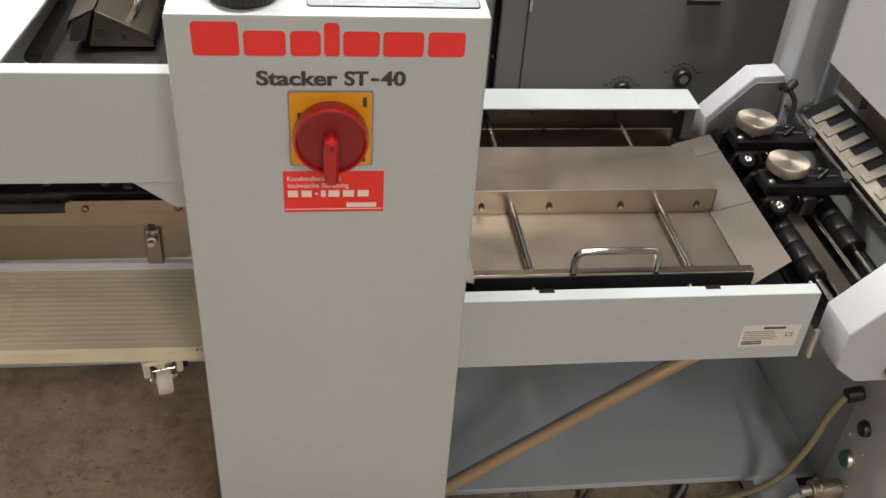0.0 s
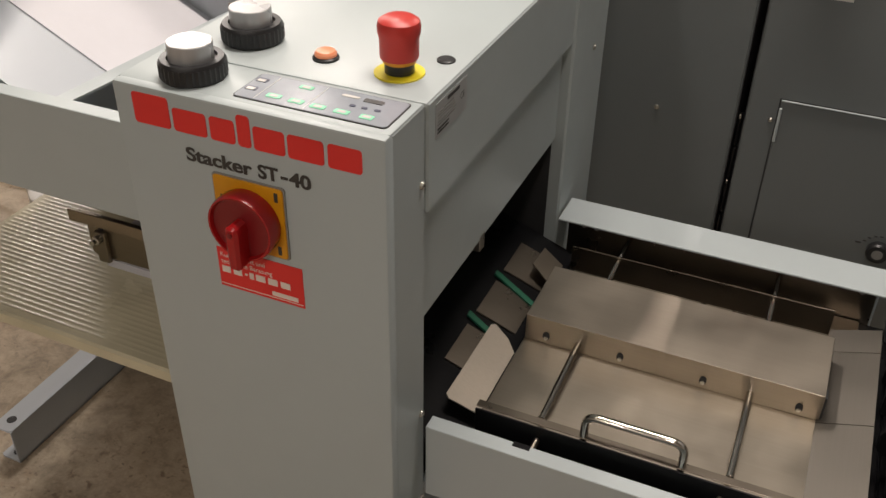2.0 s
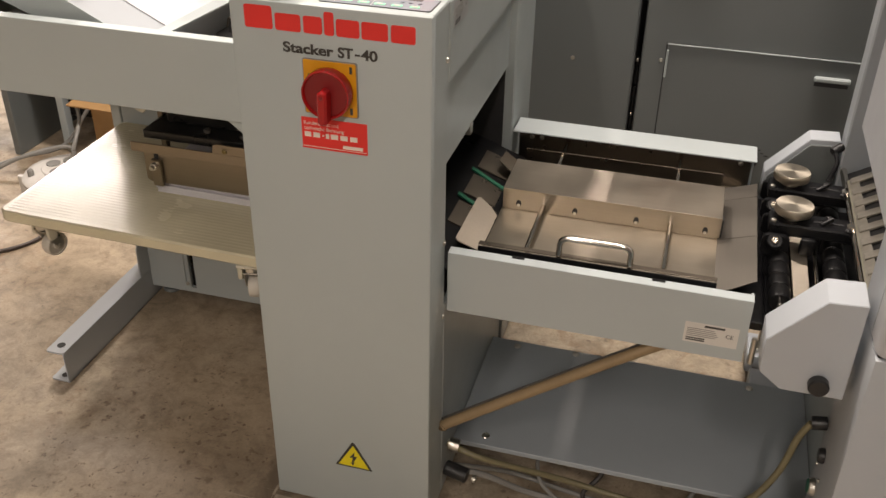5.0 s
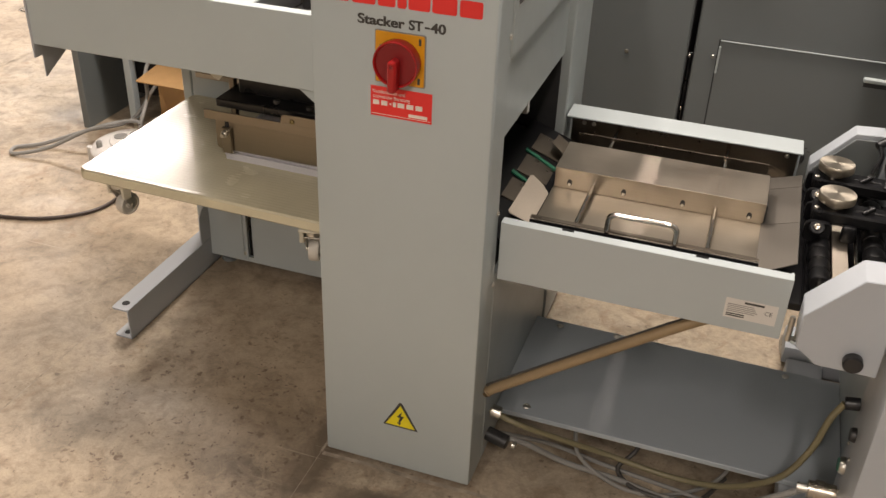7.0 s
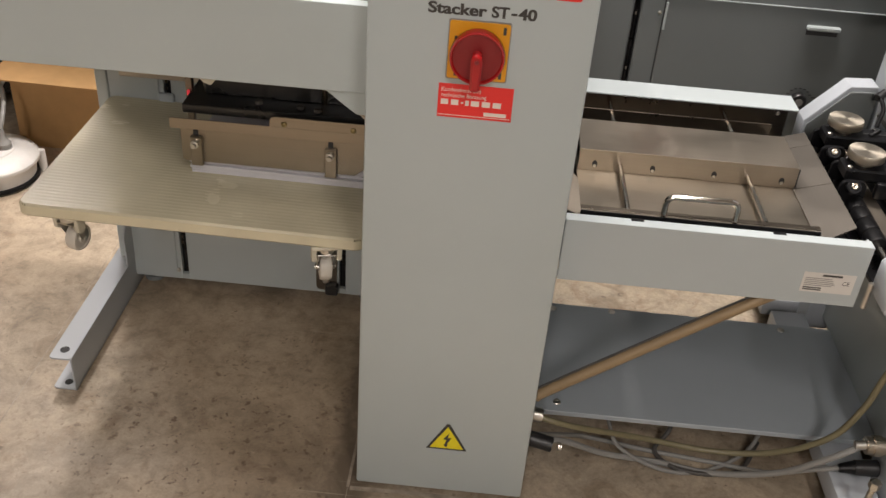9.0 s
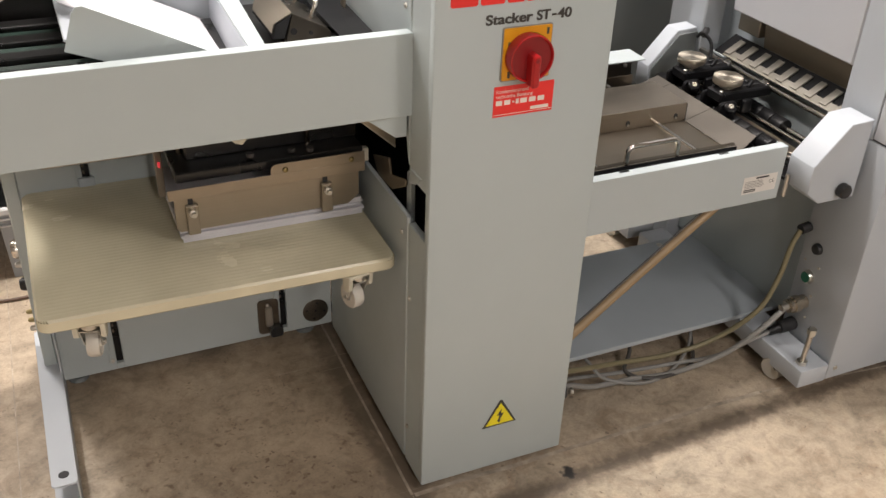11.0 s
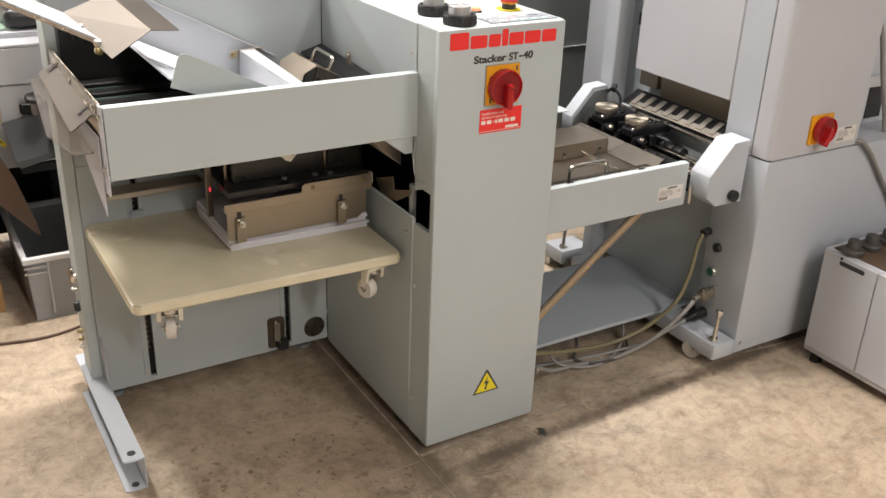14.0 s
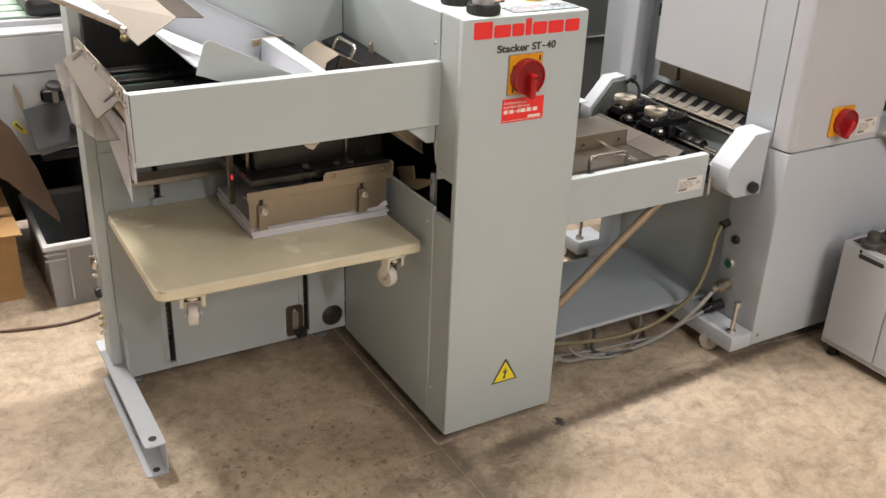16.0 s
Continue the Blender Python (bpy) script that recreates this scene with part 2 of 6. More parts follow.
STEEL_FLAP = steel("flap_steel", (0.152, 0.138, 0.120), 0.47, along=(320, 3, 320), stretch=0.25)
# brighter steel puts the light caught by one tray wing into its colour
STEEL_LIT_WING = steel("lit_wing_steel", (0.56, 0.50, 0.42), 0.56, stretch=0.2)
STEEL_TRAY = steel("tray_steel", (0.375, 0.332, 0.272), 0.31, stretch=0.45)
# darker steel; on lining and rear floor it stands in for shade
STEEL_DARK = steel("dark_steel", (0.21, 0.18, 0.145), 0.28, stretch=0.6)
CHROME = plain("chrome", (0.72, 0.68, 0.62), 0.14, 1.0, 0.05)
ZINC = plain("zinc", (0.62, 0.60, 0.55), 0.30, 1.0, 0.15)
TURNED = turned("turned_metal", (0.72, 0.65, 0.54), 0.42)
NICKEL = plain("nickel", (0.60, 0.54, 0.45), 0.28, 1.0, 0.15)
BLACK = plain("black_plastic", (0.018, 0.018, 0.019), 0.38, 0, 0.2)
BLACK_METAL = plain("black_metal", (0.008, 0.008, 0.009), 0.32, 0.0, 0.3, sheen=0.28)
DECK_BLACK = plain("worn_black_metal", (0.016, 0.0155, 0.015), 0.30, 0.0, 0.45, 18, sheen=0.55)
RUBBER = plain("black_rubber", (0.007, 0.007, 0.0075), 0.34, sheen=0.25)
# near-black that puts the shade inside holes, gaps and openings into the colour
VOID = plain("opening_shade", (0.030, 0.030, 0.031), 0.7)
KNOB_GREY = plain("knob_grey", (0.46, 0.465, 0.47), 0.30, 0.35, 0.06)
RED = plain("red_plastic", (0.61, 0.040, 0.030), 0.36)
RED_SWITCH = plain("switch_red", (0.40, 0.012, 0.014), 0.22, 0, 0.08, 20, 0.03)
RED_DARK = plain("red_handle", (0.22, 0.006, 0.009), 0.40)
YELLOW = plain("yellow_plate", (0.74, 0.33, 0.008), 0.45)
YELLOW_LITE = plain("yellow_disc", (0.80, 0.68, 0.02), 0.5)
INK_RED = plain("red_print", (0.78, 0.030, 0.026), 0.5, 0, 0.05)
INK_DARK = plain("dark_print", (0.045, 0.043, 0.040), 0.5, 0, 0.05)
INK_WHITE = plain("white_print", (0.80, 0.72, 0.66), 0.5, 0, 0.05)
LABEL_SILVER = plain("silver_foil", (0.46, 0.47, 0.47), 0.34, 0.2, 0.06)
LABEL_WHITE = plain("label_foil", (0.66, 0.64, 0.60), 0.4, 0, 0.06)
PAPER = plain("paper", (0.63, 0.62, 0.65), 0.7, 0, 0.03)
CREAM = plain("cream_board", (0.625, 0.575, 0.410), 0.22, 0, 0.14, 9, sheen=0.75)
CREAM_METAL = plain("cream_caster", (0.60, 0.57, 0.46), 0.45, 0, 0.12)
WHEEL = plain("white_wheel", (0.56, 0.53, 0.47), 0.42, 0, 0.12)
CARD = plain("cardboard", (0.42, 0.245, 0.10), 0.8, 0, 0.18, 14, 0.2)
CARD_DARK = plain("brown_cardboard", (0.105, 0.066, 0.042), 0.75, 0, 0.2, 10)
TAPE = plain("packing_tape", (0.36, 0.20, 0.075), 0.25, 0, 0.1)
CRATE = plain("grey_crate", (0.33, 0.34, 0.35), 0.45, 0, 0.1)
CRATE_RIM = plain("grey_crate_rim", (0.58, 0.58, 0.58), 0.45, 0, 0.08)
HOSE_TAN = plain("tan_hose", (0.30, 0.215, 0.12), 0.5, 0, 0.15)
HOSE_OLIVE = plain("olive_hose", (0.20, 0.175, 0.10), 0.42, 0, 0.15)
CABLE_GREY = plain("grey_cable", (0.26, 0.255, 0.24), 0.45)
CABLE_BLACK = plain("black_brown_cable", (0.045, 0.030, 0.024), 0.5)
CABLE_BROWN = plain("brown_cable", (0.115, 0.068, 0.045), 0.5)
CABLE_DARK = plain("dark_cable", (0.06, 0.055, 0.05), 0.55)
GREEN = plain("green_belt", (0.015, 0.13, 0.075), 0.5)
OLIVE_PALE = plain("pale_olive_belt", (0.30, 0.29, 0.20), 0.5)
GREEN_PALE = plain("pale_green_belt", (0.30, 0.42, 0.34), 0.5)
WHITE_PLASTIC = plain("white_plastic", (0.70, 0.68, 0.65), 0.42)
KEYPAD = plain("keypad_grey", (0.36, 0.39, 0.43), 0.13)
KEYPAD_DARK = plain("keypad_blue", (0.05, 0.055, 0.10), 0.3)
BRASS = plain("brass", (0.32, 0.26, 0.13), 0.35, 1.0)
CEILING = plain("ceiling_paint", (0.28, 0.27, 0.26), 0.9, 0, 0.06, 2)
GREEN_DARK = plain("dark_belt", (0.010, 0.028, 0.020), 0.5)
FINGER = plain("feed_metal", (0.36, 0.335, 0.29), 0.38, 0.85, 0.35)
WALL = plain("wall_plaster", (0.55, 0.53, 0.50), 0.9, 0, 0.06, 2)
FILLER = plain("joint_filler", (0.53, 0.45, 0.355), 0.8, 0, 0.65, 22)
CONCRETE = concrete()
AMBER = glow("amber_lens", (1.0, 0.30, 0.12), 0.35, (0.75, 0.28, 0.15))
KEY_GREEN = glow("key_green", (0.10, 0.9, 0.40), 0.22, (0.25, 0.60, 0.42))
LED_RED = glow("red_led", (1.0, 0.05, 0.08), 0.55, (0.6, 0.05, 0.05))
CLEAR = clear_plastic()

# ---- mesh tools ----
PLACE = {}


def sharpen(bm, angle=0.55):
    for f in bm.faces:
        f.smooth = True
    for e in bm.edges:
        e.smooth = len(e.link_faces) == 2 and e.calc_face_angle(9) < angle


def thing(name, at, label, category, group="", kind=""):
    ob = new(name)
    ob.location = at
    ob.empty_display_size = 0.05
    PLACE[ob] = Vector(at)
    return tagged(ob, label, category, group, kind)


def part(name, bm, mat, parent, label="", kind=""):
    """One mesh object under a thing or a part, from a bmesh in world metres."""
    lo, hi = Vector((1e9,) * 3), Vector((-1e9,) * 3)
    for v in bm.verts:
        for i in range(3):
            lo[i], hi[i] = min(lo[i], v.co[i]), max(hi[i], v.co[i])
    c = (lo + hi) / 2
    bmesh.ops.translate(bm, verts=bm.verts[:], vec=-c)
    bmesh.ops.recalc_face_normals(bm, faces=bm.faces[:])
    sharpen(bm)
    me = bpy.data.meshes.new(name)
    bm.to_mesh(me)
    bm.free()
    me.materials.append(mat)
    ob = new(name, me)
    ob.location = c
    PLACE[ob] = c
    if parent:
        ob.parent = parent
        ob.matrix_parent_inverse = Matrix.Translation(-PLACE[parent])
    return tagged(ob, label, kind=kind)


def solid(name, bm, mat, label, category, group="", kind=""):
    return tagged(part(name, bm, mat, None), label, category, group, kind)


def box(x0, x1, y0, y1, z0, z1, bevel=0.0015, seg=1, into=None):
    bm = bmesh.new()
    bmesh.ops.create_cube(bm, size=1.0)
    for v in bm.verts:
        v.co = Vector(((x0 + x1) / 2 + v.co.x * (x1 - x0), (y0 + y1) / 2 + v.co.y * (y1 - y0), (z0 + z1) / 2 + v.co.z * (z1 - z0)))
    if bevel:
        bmesh.ops.bevel(bm, geom=bm.edges[:], offset=bevel, segments=seg, affect="EDGES", profile=0.5)
    return merge(bm, into)


def merge(bm, into):
    if into is None:
        return bm
    me = bpy.data.meshes.new("tmp")
    bm.to_mesh(me)
    bm.free()
    into.from_mesh(me)
    bpy.data.meshes.remove(me)
    return into


def prism(pts, axis, a0, a1, bevel=0.0012, into=None):
    """A polygon (in the two other axes, in order) extruded along an axis."""
    bm = bmesh.new()
    rings = []
    for a in (a0, a1):
        ring = []
        for u, w in pts:
            co = {"x": (a, u, w), "y": (u, a, w), "z": (u, w, a)}[axis]
            ring.append(bm.verts.new(co))
        rings.append(ring)
    n = len(pts)
    bm.faces.new(rings[0])
    bm.faces.new(rings[1][::-1])
    for i in range(n):
        bm.faces.new((rings[0][i], rings[1][i], rings[1][(i + 1) % n], rings[0][(i + 1) % n]))
    bmesh.ops.recalc_face_normals(bm, faces=bm.faces[:])
    if bevel:
        bmesh.ops.bevel(bm, geom=bm.edges[:], offset=bevel, segments=1, affect="EDGES")
    return merge(bm, into)


def round_rect(x0, x1, y0, y1, r, n=5):
    pts = []
    for cx, cy, a0 in ((x1 - r, y1 - r, 0), (x0 + r, y1 - r, 90), (x0 + r, y0 + r, 180), (x1 - r, y0 + r, 270)):
        for i in range(n + 1):
            a = radians(a0 + 90 * i / n)
            pts.append((cx + r * math.cos(a), cy + r * math.sin(a)))
    return pts


def rod(p0, p1, r, n=20, bevel=0.0008, r1=None, into=None):
    p0, p1 = Vector(p0), Vector(p1)
    d = p1 - p0
    bm = bmesh.new()
    bmesh.ops.create_cone(bm, cap_ends=True, segments=n, radius1=r, radius2=r if r1 is None else r1, depth=d.length)
    if bevel:
        rim = [e for e in bm.edges if any(len(f.verts) > 4 for f in e.link_faces)]
        bmesh.ops.bevel(bm, geom=rim, offset=bevel, segments=2, affect="EDGES")
    m = Matrix.Translation((p0 + p1) / 2) @ d.to_track_quat("Z", "Y").to_matrix().to_4x4()
    bmesh.ops.transform(bm, matrix=m, verts=bm.verts[:])
    return merge(bm, into)


def lathe(profile, at, axis=(0, 0, 1), n=28, into=None):
    """(radius, height) pairs turned round an axis through a place."""
    bm = bmesh.new()
    rings = [[bm.verts.new((r * math.cos(2 * math.pi * i / n), r * math.sin(2 * math.pi * i / n), h)) for i in range(n)] for r, h in profile]
    for a, b in zip(rings, rings[1:]):
        for i in range(n):
            bm.faces.new((a[i], a[(i + 1) % n], b[(i + 1) % n], b[i]))
    bm.faces.new(rings[0][::-1])
    bm.faces.new(rings[-1])
    m = Matrix.Translation(at) @ Vector(axis).to_track_quat("Z", "Y").to_matrix().to_4x4()
    bmesh.ops.transform(bm, matrix=m, verts=bm.verts[:])
    return merge(bm, into)


def sheet(corners, t=0.0015, bevel=0.0, into=None):
    """A flat plate through corners in order, t thick to both sides."""
    pts = [Vector(c) for c in corners]
    nrm = Vector((0, 0, 0))
    for i in range(len(pts)):
        nrm += (pts[i] - pts[0]).cross(pts[(i + 1) % len(pts)] - pts[0])
    nrm.normalize()
    bm = bmesh.new()
    a = [bm.verts.new(p + nrm * t / 2) for p in pts]
    b = [bm.verts.new(p - nrm * t / 2) for p in pts]
    bm.faces.new(a)
    bm.faces.new(b[::-1])
    for i in range(len(pts)):
        j = (i + 1) % len(pts)
        bm.faces.new((a[i], b[i], b[j], a[j]))
    return merge(bm, into)


def smooth_path(pts, per=10):
    pts = [Vector(p) for p in pts]
    ext = [2 * pts[0] - pts[1]] + pts + [2 * pts[-1] - pts[-2]]
    out = []
    for i in range(1, len(ext) - 2):
        p0, p1, p2, p3 = ext[i - 1:i + 3]
        for k in range(per):
            t = k / per
            out.append(0.5 * (2 * p1 + (p2 - p0) * t + (2 * p0 - 5 * p1 + 4 * p2 - p3) * t * t + (3 * p1 - p0 - 3 * p2 + p3) * t ** 3))
    out.append(pts[-1])
    return out


def hose(pts, r, n=10, per=10, into=None):
    path = smooth_path(pts, per) if per else [Vector(p) for p in pts]
    bm = bmesh.new()
    rings, side = [], Vector((0, 0, 1))
    for i, p in enumerate(path):
        d = (path[min(i + 1, len(path) - 1)] - path[max(i - 1, 0)]).normalized()
        u = d.cross(side)
        if u.length < 1e-3:
            u = d.cross(Vector((1, 0, 0)))
        u.normalize()
        w = u.cross(d).normalized()
        side = w
        rings.append([bm.verts.new(p + r * (math.cos(2 * math.pi * k / n) * u + math.sin(2 * math.pi * k / n) * w)) for k in range(n)])
    for a, b in zip(rings, rings[1:]):
        for k in range(n):
            bm.faces.new((a[k], a[(k + 1) % n], b[(k + 1) % n], b[k]))
    bm.faces.new(rings[0][::-1])
    bm.faces.new(rings[-1])
    return merge(bm, into)


def bent_handle(a, b, rise, r, bend=0.014):
    """A U-shaped round-bar handle from foot a to foot b, rising along a vector."""
    a, b, rise = Vector(a), Vector(b), Vector(rise)
    along, up = (b - a).normalized(), rise.normalized()
    pts = [a, a + rise - up * bend]
    for k in (1, 2, 3, 4):
        t = radians(90 * k / 4)
        pts.append(a + rise - up * bend + up * bend * math.sin(t) + along * bend * (1 - math.cos(t)))
    for k in (0, 1, 2, 3, 4):
        t = radians(90 * k / 4)
        pts.append(b + rise - along * bend + along * bend * math.sin(t) - up * bend * (1 - math.cos(t)))
    pts.append(b)
    return hose(pts, r, 12, 0)


def words(name, text, size, width, at, rot, mat, parent, bold=0.0):
    """Lettering of a given height and width, lying 0.4 mm proud at a place."""
    cu = bpy.data.curves.new(name, "FONT")
    cu.body, cu.size, cu.extrude, cu.offset = text, 1.0, 0.0, bold
    tmp = bpy.data.objects.new(name, cu)
    scene.collection.objects.link(tmp)
    me = bpy.data.meshes.new_from_object(tmp)
    bpy.data.objects.remove(tmp)
    bm = bmesh.new()
    bm.from_mesh(me)
    bpy.data.meshes.remove(me)
    xs, ys = [v.co.x for v in bm.verts], [v.co.y for v in bm.verts]
    w, h = max(xs) - min(xs), max(ys)
    m = Matrix.Translation(at) @ rot @ Matrix.Diagonal((width / w, size / h, 1, 1)) @ Matrix.Translation((-min(xs), 0, 0))
    bmesh.ops.transform(bm, matrix=m, verts=bm.verts[:])
    return part(name, bm, mat, parent)


FRONT = Euler((radians(90), 0, 0)).to_matrix().to_4x4()


def screw(at, axis, parent, r=0.0045, mat=None):
    bm = lathe([(r * 0.9, 0), (r, 0.0008), (r * 0.85, 0.0026), (r * 0.4, 0.0034), (r * 0.38, 0.0022)], at, axis, 12)
    return part("screw", bm, mat or ZINC, parent)

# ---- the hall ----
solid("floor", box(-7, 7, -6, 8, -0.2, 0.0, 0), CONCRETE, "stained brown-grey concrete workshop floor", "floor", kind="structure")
solid("ceiling", box(-7, 7, -6, 8, 3.5, 3.7, 0), CEILING, "plain dull hall ceiling", "ceiling", kind="structure")
for wall_name, dims in (("wall_north", (-7, 7, 8, 8.2)), ("wall_south", (-7, 7, -6.2, -6)), ("wall_west", (-7.2, -7, -6, 8)), ("wall_east", (7, 7.2, -6, 8))):
    solid(wall_name, box(*dims, 0, 3.5, 0), WALL, "plain pale hall wall", "wall", kind="structure")


def joint_strip(a, b, w):
    a, b = Vector((*a, 0)), Vector((*b, 0))
    s = (b - a).cross(Vector((0, 0, 1))).normalized() * w / 2
    bm = bmesh.new()
    n = 60
    left, right = [], []
    for i in range(n + 1):
        p = a.lerp(b, i / n)
        j = noise.noise(p * 9) * w * 0.35
        left.append(bm.verts.new((*(p + s + s.normalized() * j).xy, 0.0008)))
        right.append(bm.verts.new((*(p - s + s.normalized() * j * 0.5).xy, 0.0008)))
    for i in range(n):
        bm.faces.new((left[i], left[i + 1], right[i + 1], right[i]))
    return solid("floor_joint", bm, FILLER, "filled straight joint in the concrete floor", "floor joint", "floor joints", "structure")


joint_strip((-0.157, 3.5), (-0.160, 0.004), 0.0050)
joint_strip((-0.160, 0.002), (-0.175, -3.0), 0.0016)
joint_strip((-0.156, 0.003), (0.640, 0.004), 0.0095)
joint_strip((0.641, 0.004), (4.5, -0.36), 0.0045)
joint_strip((-2.15, 3.5), (-2.2, -2.0), 0.010)
joint_strip((-0.808, 2.5), (-0.826, -1.2), 0.0024)

# ---- the stacker ----
stacker = thing("stacker", (0.0, 0.3, 0.0), "light grey sheet-metal paper stacker with a tall control column", "stacker")
CX = 0.145
TOP = 0.950

# column cover: a folded sheet with side flanges, notched on one side
cover = part("front_cover", box(-CX, CX, 0.0, 0.018, 0.021, TOP, 0.004, 2), PAINT, stacker)
bm = box(-CX, -CX + 0.012, 0.012, 0.080, 0.021, 0.537, 0.0015)
box(-CX, -CX + 0.012, 0.012, 0.080, 0.622, TOP - 0.001, 0.0015, 1, bm)
box(CX - 0.012, CX, 0.012, 0.080, 0.021, TOP - 0.001, 0.0015, 1, bm)
part("cover_flange", bm, PAINT, cover)
part("cover_top", box(-CX + 0.0005, CX - 0.0005, 0.010, 0.0785, TOP - 0.012, TOP + 0.0005, 0.002, 2), PAINT, cover)

# column body
part("top_plate", box(-0.1455, 0.1468, 0.0805, 0.722, TOP - 0.012, TOP, 0.003, 2), PAINT, stacker)
part("side_panel", box(0.139, 0.1475, 0.0815, 0.556, 0.831, TOP - 0.001, 0.002), PAINT, stacker)
part("recessed_panel", box(0.128, 0.135, 0.082, 0.556, 0.684, 0.845, 0.0015), PAINT, stacker)
part("rear_post", box(0.060, 0.1500, 0.557, 0.730, 0.02, TOP - 0.001, 0.003), PAINT, stacker)
part("side_panel", box(0.138, 0.1455, 0.0815, 0.556, 0.022, 0.447, 0.0015), PAINT_COOL, stacker)
part("side_panel", box(-0.1462, -0.138, 0.0815, 0.528, 0.022, 0.548, 0.003), PAINT_COOL, stacker)
part("side_panel", prism([(0.0815, 0.640), (0.100, 0.705), (0.100, 0.795), (0.528, 0.795), (0.528, TOP - 0.001), (0.0815, TOP - 0.001)], "x", -0.1462, -0.138, 0.0012), PAINT, stacker)
part("guard_block", prism([(0.030, 0.640), (0.075, 0.640), (0.075, 0.612), (0.050, 0.622)], "x", -0.1475, -0.118, 0.001), PAINT, stacker)
# dark shell and walls added for the shade inside the column
part("inner_shell", box(-0.100, 0.120, 0.020, 0.70, 0.05, 0.50, 0.002), VOID, stacker, "dark shell for the shade inside the column")
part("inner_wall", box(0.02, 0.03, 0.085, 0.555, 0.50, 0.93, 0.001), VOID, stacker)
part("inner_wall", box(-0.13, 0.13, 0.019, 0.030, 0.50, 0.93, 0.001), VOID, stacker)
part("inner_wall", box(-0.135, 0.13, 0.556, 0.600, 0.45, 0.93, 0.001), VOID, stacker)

# guide block seen in the notch, between pusher and column
part("guide_plate", prism([(0.268, 0.572), (0.252, 0.578), (0.188, 0.602), (0.180, 0.575), (0.112, 0.598), (0.112, 0.586), (0.172, 0.551), (0.205, 0.546), (0.236, 0.541), (0.252, 0.556)], "x", -0.139, -0.135, 0.001), STEEL_JOG, stacker, "stepped steel guide plate")
part("guide_tab", box(-0.166, -0.150, 0.258, 0.270, 0.566, 0.590, 0.001), CREAM_METAL, stacker)
part("notch_post", box(-0.130, -0.120, 0.113, 0.130, 0.505, 0.606, 0.002), PAINT_COOL, stacker)

for sx, sy, sz, sd in ((-0.1462, 0.106, 0.507, -1), (-0.145, 0.070, 0.109, -1), (-0.145, 0.070, 0.395, -1), (-0.1462, 0.100, 0.888, -1),
                       (0.145, 0.072, 0.868, 1), (0.150, 0.665, 0.787, 1), (0.145, 0.072, 0.570, 1), (0.145, 0.072, 0.430, 1), (0.1455, 0.50, 0.30, 1)):
    screw((sx, sy, sz), (sd, 0, 0), stacker)

for fx, fy in ((-0.11, 0.12), (0.11, 0.12), (-0.11, 0.62), (0.11, 0.62)):
    part("levelling_foot", lathe([(0.020, 0), (0.022, 0.004), (0.018, 0.010), (0.006, 0.012), (0.006, 0.05)], (fx, fy, 0.0), (0, 0, 1), 20), RUBBER, stacker)

# ---- prints and controls on the column ----
# maker's mark: seven plain red blocks of the letters' sizes
mark = [(-0.122, -0.081, 0.032), (-0.077, -0.040, 0.024), (-0.036, -0.009, 0.024), (-0.006, 0.008, 0.032), (0.011, 0.044, 0.024), (0.047, 0.084, 0.024), (0.088, 0.122, 0.024)]
for mx0, mx1, mh in mark:
    part("mark_block", prism(round_rect(mx0, mx1, 0.911, 0.911 + mh, 0.0035), "y", -0.0008, 0.0004, 0), INK_RED, stacker, "plain red printed block")
for k in range(2):
    for text, start, wide in (("Stacker", 0.0, 0.0735), ("ST", 0.0800, 0.0215), ("40", 0.1132, 0.0230)):
        words("lettering", text, 0.0145, wide, (-0.068 + start + k * 0.0007, -0.0006 - k * 0.0001, 0.882), FRONT, INK_DARK, stacker, 0.025)
part("hyphen", box(0.0365, 0.0440, -0.0008, 0.0004, 0.8862, 0.8890, 0), INK_DARK, stacker)

switch = part("switch_plate", prism(round_rect(-0.039, 0.038, 0.797, 0.875, 0.003), "y", -0.0035, 0.0004, 0.0006), YELLOW, stacker, "yellow main switch plate")
part("switch_edge", prism(round_rect(-0.0405, 0.0395, 0.7955, 0.8765, 0.003), "y", -0.0018, 0.0003, 0), CABLE_GREY, stacker)


def rotary_switch(cx, cy, cz, r, parent, turn=0.0):
    """Red rotary main switch that faces -y: ring, dish and pointer grip."""
    ring = part("switch_ring", lathe([(r * 0.97, 0), (r, 0.004), (r, 0.016), (r * 0.97, 0.0195), (r * 0.92, 0.0195), (r * 0.88, 0.0150), (r * 0.45, 0.0150)], (cx, cy, cz), (0, -1, 0), 40), RED_SWITCH, parent, "red rotary main switch")
    part("switch_dish", lathe([(r * 0.87, 0.012), (r * 0.87, 0.0156), (r * 0.5, 0.0156)], (cx, cy, cz), (0, -1, 0), 32), RED_DARK, ring)
    g = prism([(-0.0065, -r * 1.10), (0.0065, -r * 1.10), (0.0075, 0.004), (0.005, r * 0.30), (-0.005, r * 0.30), (-0.0075, 0.004)], "y", -0.034, -0.012, 0.003)
    bmesh.ops.transform(g, matrix=Matrix.Translation((cx, cy, cz)) @ pose(0, 0, 0, 0, turn, 0), verts=g.verts[:])
    grip = part("switch_grip", g, RED_SWITCH, ring)
    part("grip_screw", lathe([(0.0028, 0), (0.0028, 0.001), (0.001, 0.0014)], (cx, cy - 0.034, cz + 0.002), (0, -1, 0), 12), RED_DARK, grip)
    return ring


rotary_switch(-0.001, -0.0035, 0.833, 0.0355, stacker)
